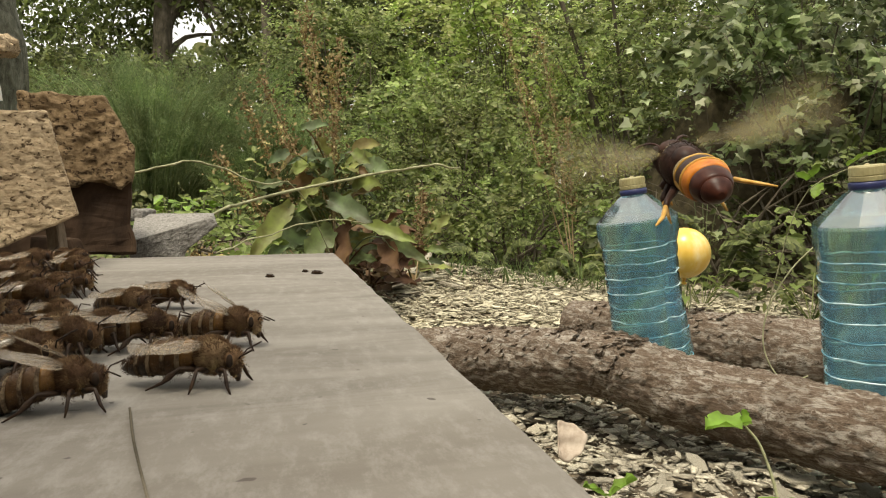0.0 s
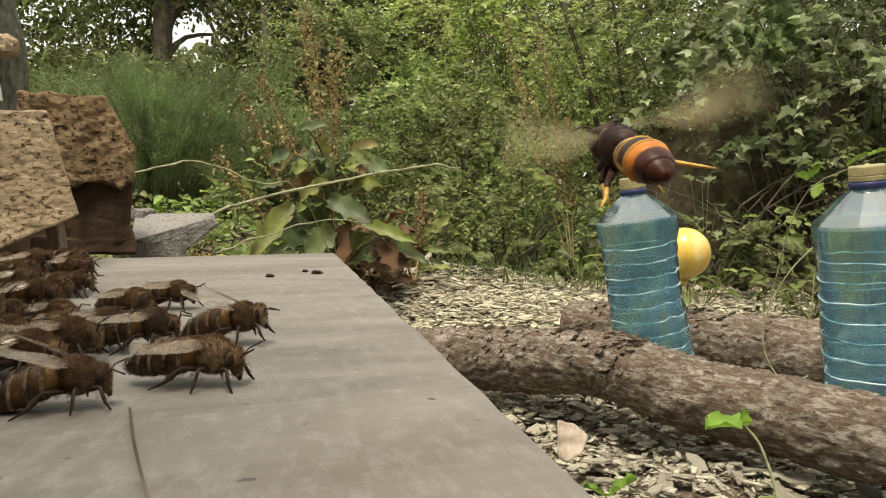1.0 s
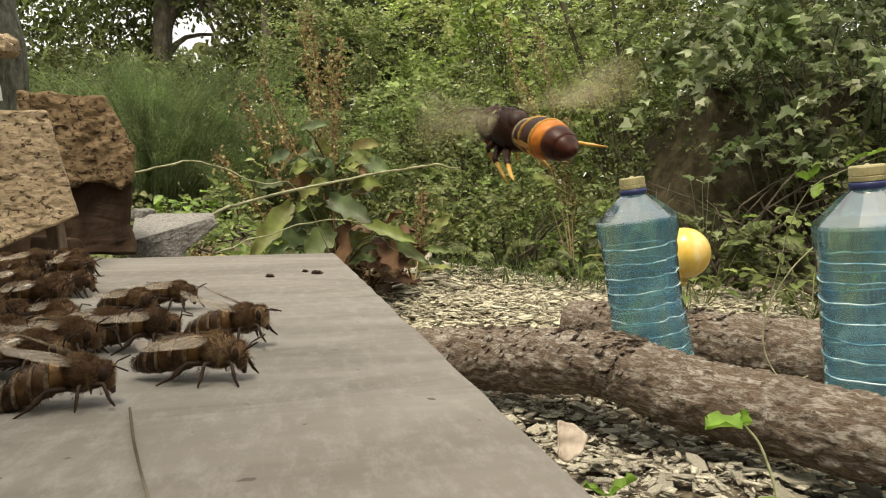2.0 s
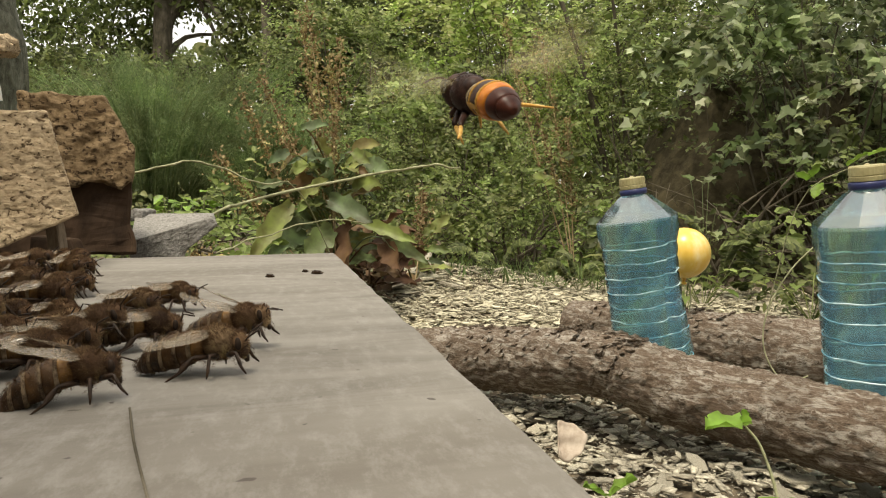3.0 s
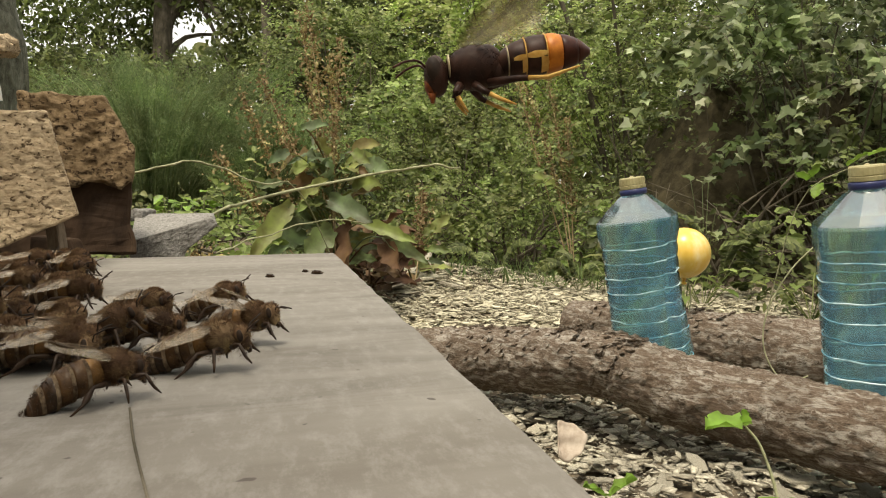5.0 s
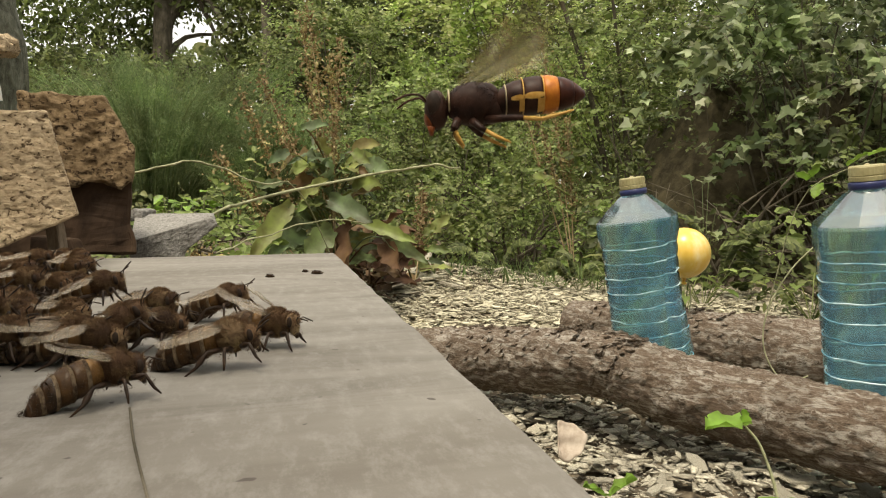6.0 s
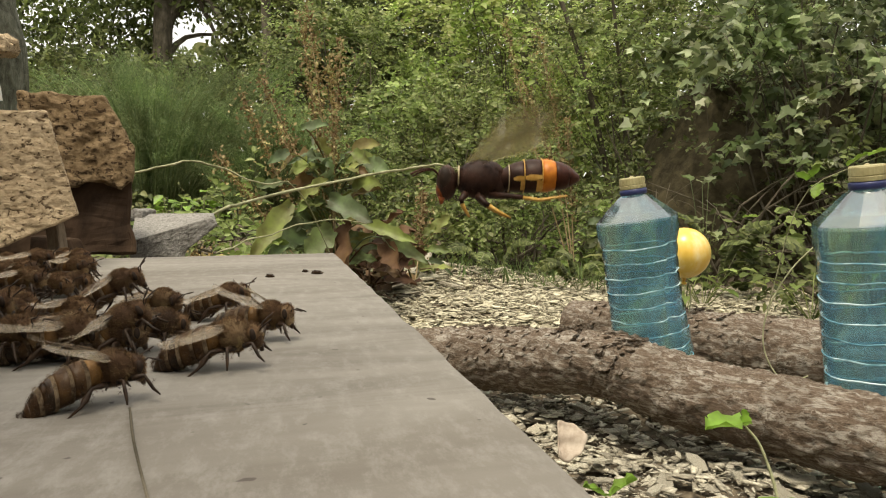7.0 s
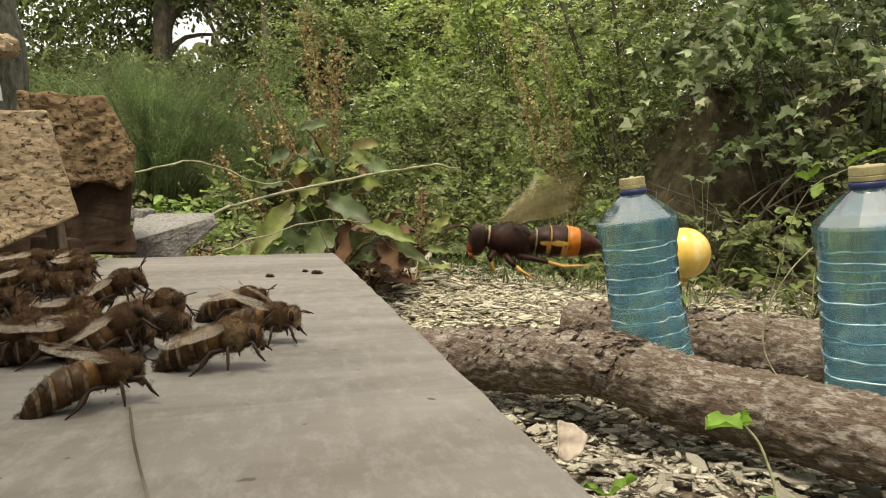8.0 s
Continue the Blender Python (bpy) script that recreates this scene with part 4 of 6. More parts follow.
def dock_plant(base, n, size, stalks, label, rise=(0.09, 0.35), material=M_DOCK, broad=()):
    root = thing("dock_plant", pose(*base), label, "plant")
    rnd = random.Random(int(base[0] * 1000))
    for i in range(n):
        a = rnd.uniform(0, 2 * math.pi)
        el = rnd.uniform(-0.1, 0.9)
        h = rnd.uniform(*rise)
        L = size * rnd.uniform(0.65, 1.2) * (1.15 - 1.1 * h)
        bm = bmesh.new()
        foot = Vector((0.02 * math.cos(a), 0.02 * math.sin(a), h))
        way = Vector((math.cos(a) * math.cos(el), math.sin(a) * math.cos(el), math.sin(el)))
        mid = foot + way * L * rnd.uniform(0.2, 0.6)
        tube(bm, [foot, mid], [0.003, 0.002], 5)
        turn = rnd.uniform(0.3, 1.2) * (1 if way.x > 0 else -1)
        big_leaf(bm, mid, way, L, L * rnd.uniform(0.40, 0.62), rnd.uniform(0.1, 0.75), rnd.uniform(0.08, 0.2), i, turn)
        smooth(part("leaf", bm, material, root))
    # broad leaves at the front: foot and tip in x and z, width, withered or not
    for i, (x0, z0, x1, z1, w, dead) in enumerate(broad):
        foot, tip = Vector((x0, 1.60, z0)) - Vector(base), Vector((x1, 1.55, z1)) - Vector(base)
        way = tip - foot
        bm = bmesh.new()
        tube(bm, smooth_line([(0, 0, max(0.02, foot.z - 0.10)), foot * 0.6 + Vector((0, 0, foot.z * 0.35)), foot + way * 0.1], 7), 0.0018, 5)
        big_leaf(bm, foot, way, way.length, w * 1.15, 0.12, 0.12, i * 1.7, 1.15 * (1 if way.x > 0 else -1))
        smooth(part("leaf", bm, M_DEAD if dead else material, root, "broad brown withered leaf" if dead else "broad grey-green leaf"))
    for tip in stalks:
        bm = bmesh.new()
        line = smooth_line([(0, 0, 0), Vector(tip) * 0.5 + Vector((rnd.uniform(-0.03, 0.03), 0, 0.02)), tip], 14)
        tube(bm, line, [0.0024 - 0.00013 * i for i in range(14)], 6)
        part("stalk", bm, M_STALK, root, "dry brown stalk")
        k = 460
        u = np.array([rnd.uniform(0.35, 1) for _ in range(k)])
        Q = np.array([line[min(13, int(x * 13))].lerp(line[min(13, int(x * 13) + 1)], x * 13 % 1) for x in u])
        Q += RNG.normal(0, 0.006, Q.shape) + np.where(RNG.random((k, 1)) < 0.35, RNG.normal(0, 0.02, Q.shape), 0)
        leaves("seed_husk", Q, RNG.normal(0, 1, Q.shape), facing(k), RNG.uniform(0.006, 0.012, k), LEAF_OVAL, M_SEED, root)["kind"] = "stuff"
    return root


dock_plant((-0.255, 1.72, 0), 62, 0.108, [(-0.21, 0.0, 0.50), (-0.19, 0.08, 0.56), (-0.06, 0.0, 0.72), (-0.085, 0.05, 0.70), (0.015, 0.05, 0.63), (0.0, -0.05, 0.58), (-0.13, 0.0, 0.42), (-0.25, -0.25, 0.14), (-0.26, -0.05, 0.36)], "withering dock plant with broad drooping leaves and rusty seed stalks",
           broad=((-0.327, 0.246, -0.406, 0.143, 0.044, 0), (-0.305, 0.254, -0.238, 0.306, 0.037, 0), (-0.246, 0.254, -0.146, 0.218, 0.044, 0), (-0.239, 0.188, -0.296, 0.143, 0.052, 0), (-0.173, 0.202, -0.053, 0.175, 0.027, 0), (-0.129, 0.173, -0.032, 0.132, 0.029, 0), (-0.210, 0.202, -0.197, 0.118, 0.061, 1), (-0.129, 0.158, -0.089, 0.114, 0.044, 1), (-0.333, 0.356, -0.369, 0.335, 0.022, 0), (-0.303, 0.406, -0.237, 0.418, 0.022, 0), (-0.165, 0.334, -0.110, 0.320, 0.033, 0), (-0.194, 0.356, -0.152, 0.335, 0.025, 0), (-0.348, 0.290, -0.391, 0.285, 0.020, 0)))
dock_plant((-0.08, 2.0, 0), 14, 0.075, [(0.02, 0.1, 0.28)], "smaller dock plant with yellowing leaves", (0.02, 0.16))
dock_plant((-0.185, 1.84, 0), 34, 0.10, [], "withered dock with limp red-brown leaves", (0.03, 0.16), M_DEAD)
dock_plant((0.42, 2.35, 0), 5, 0.10, [(-0.12, 0, 0.80), (-0.16, 0.1, 0.66), (-0.03, 0, 0.52), (-0.22, 0.1, 0.85)], "tall dried dock with thin rusty seed stalks")


def twig(label, pts, radii):
    o = Vector(pts[0])
    root = thing("fallen_branch", pose(*o), label, "branch")
    bm = bmesh.new()
    line = [q + Vector((0, 0, 0.0045 * noise.noise(q * 40))) for q in smooth_line([Vector(q) - o for q in pts], 36)]
    tube(bm, line, list(np.interp(np.linspace(0, 1, 36), np.linspace(0, 1, len(radii)), radii)), 8, 0.4, pts[0][0])
    smooth(part("stem", bm, M_TWIG, root))


twig("pale bare branch arching over the dock", [(-0.58, 1.27, 0.0), (-0.52, 1.25, 0.165), (-0.3758, 1.2, 0.2238), (-0.3321, 1.3, 0.2479), (-0.1967, 1.4, 0.2864), (-0.0929, 1.45, 0.3081), (-0.0265, 1.45, 0.3191), (0.0343, 1.45, 0.3125)], [0.0022, 0.0025, 0.0025, 0.0025, 0.0024, 0.0022, 0.0016])
twig("pale bare twig bent to the ground", [(-0.56, 1.15, 0.26), (-0.4936, 1.2, 0.2924), (-0.409, 1.25, 0.312), (-0.3267, 1.3, 0.2776), (-0.27, 1.4, 0.262), (-0.2, 1.6, 0.03)], [0.0018, 0.0019, 0.0018, 0.0014, 0.0012, 0.001])
twig("thin dry stem lying over the litter", [(-0.37, 1.2, 0.16), (-0.31, 1.25, 0.185), (-0.22, 1.35, 0.212), (-0.15, 1.45, 0.205)], [0.0012, 0.0012, 0.0011, 0.001])


def sprig(name, label, pts, r, leaf_list, category="plant"):
    """A thin stem with single fresh leaves: foot, direction, length, width."""
    o = Vector(pts[0])
    root = thing(name, pose(*o), label, category)
    bm = bmesh.new()
    tube(bm, smooth_line([Vector(q) - o for q in pts], 14), list(np.linspace(r, r * 0.5, 14)), 6)
    smooth(part("stem", bm, M_TWIG, root))
    for i, (f, d, L, w) in enumerate(leaf_list):
        bm = bmesh.new()
        big_leaf(bm, Vector(f) - o, d, L, w, 0.15, 0.07, i * 2.0)
        smooth(part("leaf", bm, M_BRIGHT, root))
    return root


sprig("seedling", "young seedling with a fresh green leaf among stone flakes", [(0.203, 0.43, -0.01), (0.203, 0.435, 0.05), (0.196, 0.445, 0.085), (0.187, 0.45, 0.099)], 0.0013,
      [((0.187, 0.45, 0.099), (-1, -0.25, 0.12), 0.028, 0.030), ((0.187, 0.45, 0.099), (-0.1, 0.2, 1), 0.012, 0.009), ((0.203, 0.43, 0.058), (-1, -0.2, 0.0), 0.045, 0.014), ((0.203, 0.43, 0.058), (1, -0.2, 0.1), 0.02, 0.010)])
sprig("seedling", "low bright green seedling beside the board", [(0.096, 0.42, -0.01), (0.095, 0.42, 0.05), (0.095, 0.42, 0.066)], 0.0014,
      [((0.097, 0.42, 0.066), (0.7, -0.3, 0.75), 0.022, 0.022), ((0.094, 0.42, 0.066), (-0.8, -0.3, 0.6), 0.018, 0.016)])
sprig("bramble_shoot", "bramble shoot with fresh green leaves above a bottle", [(0.52, 1.2, 0.0), (0.52, 1.15, 0.12), (0.535, 1.1, 0.25), (0.60, 1.08, 0.295), (0.70, 1.08, 0.33)], 0.0011,
      [((0.54, 1.1, 0.275), (-0.6, -0.3, 0.4), 0.028, 0.024), ((0.55, 1.1, 0.28), (0.2, -0.4, 0.8), 0.026, 0.022), ((0.59, 1.08, 0.295), (0.5, -0.3, 0.5), 0.034, 0.026), ((0.62, 1.08, 0.31), (0.6, -0.3, 0.3), 0.036, 0.026), ((0.56, 1.1, 0.27), (-0.4, -0.4, -0.5), 0.028, 0.02), ((0.49, 1.15, 0.22), (-0.7, -0.3, 0.1), 0.03, 0.018), ((0.66, 1.08, 0.325), (0.3, -0.3, -0.6), 0.03, 0.022)], "shoot")
n = 60
P = np.stack([RNG.normal(-0.62, 0.045, n), RNG.normal(1.75, 0.05, n), RNG.normal(0.235, 0.016, n)], axis=1)
LOW = thing("bright_weed", pose(-0.62, 1.75, 0), "bright yellow-green weed behind the grey offcut", "weed")
leaves("foliage", P - np.array((-0.62, 1.75, 0)), RNG.normal(0, 1, P.shape) * (1, 1, 0.3), facing(n, (0, -0.3, 1), 0.3), RNG.uniform(0.02, 0.035, n), LEAF_OVAL, M_BRIGHT, LOW)
for q in P[:14]:
    e = Vector(q) - Vector((-0.62, 1.75, 0))
    bm = bmesh.new()
    tube(bm, smooth_line([(e.x * 0.2, e.y * 0.2, -0.02), e * 0.6, e], 6), 0.0012, 5)
    part("stem", bm, M_TWIG, LOW)


def fern(base, fronds, label, material=M_LEAF):
    """Arching fronds with a row of small leaflets on each side."""
    root = thing("fern", pose(*base), label, "fern")
    for k, (tip, size) in enumerate(fronds):
        line = smooth_line([(0, 0, 0), Vector(tip) * 0.55 + Vector((0, 0, 0.05)), tip], 30)
        bm = bmesh.new()
        tube(bm, line, [0.0014 - 0.00003 * i for i in range(30)], 5)
        frond = part("frond", bm, M_TWIG, root)
        Q, D = [], []
        for i in range(5, 30):
            d = (line[min(i + 1, 29)] - line[i - 1]).normalized()
            side = d.cross(Vector((0, -0.5, 1))).normalized()
            for sg in (-1, 1):
                Q.append(line[i])
                D.append(side * sg + d * 0.35)
        Q, D = np.array(Q), np.array(D)
        long = np.repeat(size * np.sin(np.linspace(0.5, 3.0, 25)) ** 0.8, 2)
        leaves("foliage", Q, D, facing(len(Q), (0, -0.5, 1), 0.15), long, LEAF_OVAL, material, frond)["kind"] = "stuff"


# these ferns take the leaf tone with shade in its colour
fern((0.16, 2.35, 0.0), [((-0.16, -0.12, 0.11), 0.03), ((0.12, -0.1, 0.13), 0.03), ((-0.05, -0.18, 0.08), 0.028)], "small green fern at the edge of the stones", M_SHADELEAF)
fern((0.38, 2.05, 0.0), [((-0.07, -0.08, 0.10), 0.03), ((0.12, -0.06, 0.13), 0.034), ((0.04, -0.12, 0.06), 0.03), ((-0.13, -0.03, 0.06), 0.03)], "green fern beside the back log", M_SHADELEAF)
fern((0.72, 1.95, 0.0), [((-0.12, -0.08, 0.22), 0.045), ((0.12, -0.08, 0.2), 0.045), ((0.02, -0.14, 0.15), 0.04), ((-0.2, 0, 0.12), 0.04)], "dark fern behind the bottles", M_SHADELEAF)
fern((0.95, 1.85, 0.0), [((-0.14, -0.08, 0.15), 0.045), ((0.1, -0.08, 0.18), 0.045), ((0.0, -0.14, 0.1), 0.04)], "dark fern behind the bottles", M_SHADELEAF)


def broad_weed(base, n, size, spread, height, material, label):
    root = thing("broad_leaved_weed", pose(*base), label, "weed")
    rnd = random.Random(int(base[0] * 977))
    for i in range(n):
        a = rnd.uniform(0, 6.28)
        tip = Vector((spread * rnd.uniform(0.3, 1) * math.cos(a), spread * 0.6 * math.sin(a), height * rnd.uniform(0.35, 1)))
        bm = bmesh.new()
        tube(bm, smooth_line([(0, 0, -0.01), tip * 0.6 + Vector((0, 0, 0.02)), tip], 6), 0.0012, 5)
        big_leaf(bm, tip, Vector((math.cos(a), math.sin(a) - 0.5, rnd.uniform(-0.2, 0.5))), size * rnd.uniform(0.7, 1.2), size * rnd.uniform(0.45, 0.65), 0.35, 0.06, i)
        smooth(part("leaf", bm, material, root))


broad_weed((0.78, 1.55, 0.0), 12, 0.05, 0.14, 0.11, M_LEAF, "low broad-leaved weed behind the back log")
broad_weed((0.52, 1.58, 0.0), 10, 0.04, 0.10, 0.09, M_LEAF, "low broad-leaved weed beside the back log")
broad_weed((0.62, 1.75, 0.0), 9, 0.045, 0.12, 0.10, M_LEAF, "low broad-leaved weed behind the back log")
broad_weed((0.80, 2.25, 0.0), 10, 0.075, 0.16, 0.34, M_IVY, "tall grey-green broad-leaved weed in the undergrowth")
broad_weed((0.50, 1.95, 0.0), 10, 0.05, 0.12, 0.24, M_LEAF, "broad-leaved weed behind the yellow ball")


def wire():
    root = thing("wire", pose(0.37, 0.8, 0.0), "thin bent wire between the logs and a bottle", "wire")
    bm = bmesh.new()
    tube(bm, smooth_line([(0.036, 0, 0.195), (0.01, 0.005, 0.165), (-0.012, 0.005, 0.125), (-0.02, 0.0, 0.09), (-0.012, -0.005, 0.06), (0.005, -0.01, 0.045), (0.03, 0.0, 0.05)], 40), 0.0008, 6)
    smooth(part("wire_loop", bm, M_TWIG, root))


wire()

# litter: dead leaves at the dock's foot, grass stems
P = np.stack([RNG.normal(-0.22, 0.07, 170), RNG.normal(2.05, 0.14, 170), np.zeros(170)], axis=1)
P[:, 2] = [ground_height(x, y) + RNG.uniform(0.005, 0.04) for x, y, _ in P]
tagged(leaves("leaf_litter", P, RNG.normal(0, 1, P.shape), facing(170, (0, -0.5, 1), 0.5), RNG.uniform(0.03, 0.06, 170), LEAF_OVAL, M_DEAD), "curled brown dead leaves", "leaf litter", kind="stuff")
P = np.stack([RNG.uniform(-0.4, 0.5, 900), RNG.uniform(2.1, 2.6, 900), np.full(900, 0.0)], axis=1)
tagged(leaves("grass", P, RNG.normal(0, 0.5, P.shape) + (0, -0.2, 0.8), facing(900), RNG.uniform(0.04, 0.11, 900), LEAF_BLADE, M_FEATHER), "thin green grass blades", "grass", kind="stuff")


def curled_bark():
    root = thing("curled_bark", pose(0.1020, 0.600, 0.0415, 62, 6, 8), "curled pinkish-beige flake of bark on the stones", "bark")
    bm = bmesh.new()
    rows = []
    for i in range(9):
        r = i / 8
        ring = []
        for k in range(28):
            w = 2 * math.pi * k / 28
            e = 1 + 0.07 * math.sin(3 * w + 1) + 0.05 * math.sin(7 * w)
            x, y = 0.0155 * r * e * math.cos(w), 0.0165 * r * e * math.sin(w)
            ring.append(bm.verts.new((max(x, -0.008), y, 14 * x * x + 4 * y * y + 0.0006 * math.sin(400 * y))))
        rows.append(ring)
    for a, b in zip(rows[1:], rows[2:]):
        for k in range(28):
            bm.faces.new((a[k], b[k], b[(k + 1) % 28], a[(k + 1) % 28]))
    bm.faces.new(rows[1])
    for v in rows[0]:
        bm.verts.remove(v)
    bmesh.ops.recalc_face_normals(bm, faces=bm.faces[:])
    bmesh.ops.solidify(bm, geom=bm.faces[:], thickness=0.0014)
    smooth(part("flake", bm, spotted("pink_bark", (0.30, 0.235, 0.18), (0.46, 0.385, 0.31), 120, 0.8, 0.3, 0.0005), root))


curled_bark()
for x, y, a in ((-0.0507, 0.2152, 0.0011), (-0.0436, 0.2326, 0.0008), (-0.0387, 0.2265, 0.0013), (-0.0396, 0.2268, 0.0009)):
    bm = bmesh.new()
    ball_bm(bm, (0, 0, 0.0004), (a * 1.3, a, a * 0.6), 8, 6, 0.6)
    tagged(part("crumb", bm, M_CHITIN, None), "dark crumb on the landing board", "crumb", "crumbs on the board").matrix_world = pose(x, y, BOARD_Z)
bm = bmesh.new()
tube(bm, smooth_line([(-0.031, 0.072, BOARD_Z + 0.0003), (-0.0255, 0.06, BOARD_Z + 0.0004), (-0.0165, 0.042, BOARD_Z + 0.0004)], 10), 0.00013, 6)
tagged(part("dry_stem", bm, M_BRANCH, None), "thin dark dry stem lying on the board", "stem")

# ---- insects ----


def hairs(bm, c, r, n, length, rnd, keep=None):
    """Short tapered hairs standing on an ellipsoid."""
    c = Vector(c)
    for _ in range(n):
        d = Vector((rnd.gauss(0, 1), rnd.gauss(0, 1), rnd.gauss(0, 1))).normalized()
        if keep and not keep(d):
            continue
        q = c + Vector((d.x * r[0], d.y * r[1], d.z * r[2])) * 0.98
        t = d.orthogonal().normalized() * 0.000026
        tip = q + (d + Vector((rnd.gauss(-0.3, 0.3), rnd.gauss(0, 0.3), rnd.gauss(0.1, 0.3)))).normalized() * length * rnd.uniform(0.6, 1.3)
        bm.faces.new((bm.verts.new(q + t), bm.verts.new(q - t), bm.verts.new(tip)))


def wing_bm(length, width, segs=7):
    """A wing along -x: nearly straight leading edge, full trailing edge, rounded tip."""
    bm = bmesh.new()
    rows = []
    for i in range(segs + 1):
        u = i / segs
        w = width * (0.12 + 0.88 * math.sin(math.pi * min(1, 0.08 + u * 0.62)) ** 1.1) * math.sqrt(max(0.04, 1 - max(0, (u - 0.7) / 0.31) ** 2))
        lead = 0.12 * width * math.sin(math.pi * u)
        rows.append([bm.verts.new((-length * u, lead - w * y, 0.03 * length * math.sin(7 * u - y * 3))) for y in (0.0, 0.3, 0.65, 1.0)])
    for a, b in zip(rows, rows[1:]):
        for k in range(3):
            bm.faces.new((a[k], a[k + 1], b[k + 1], b[k]))
    return bm


def segment(bm, x0, x1, r0, r1, z0, z1, flat=0.92, segs=18):
    """One ring of an abdomen: bulges, then tucks under the next."""
    rings = []
    for u, k in ((0, 0.93), (0.12, 1.0), (0.45, 1.03), (0.8, 1.0), (1.0, 0.96), (1.0, 0.7)):
        x, r, z = x0 + (x1 - x0) * u, (r0 + (r1 - r0) * u) * k, z0 + (z1 - z0) * u
        rings.append([bm.verts.new((x, r * math.cos(w), z + r * flat * math.sin(w))) for w in [2 * math.pi * i / segs for i in range(segs)]])
    for a, b in zip(rings, rings[1:]):
        for i in range(segs):
            bm.faces.new((a[i], b[i], b[(i + 1) % segs], a[(i + 1) % segs]))
    bm.faces.new(rings[0])
    bm.faces.new(rings[-1][::-1])


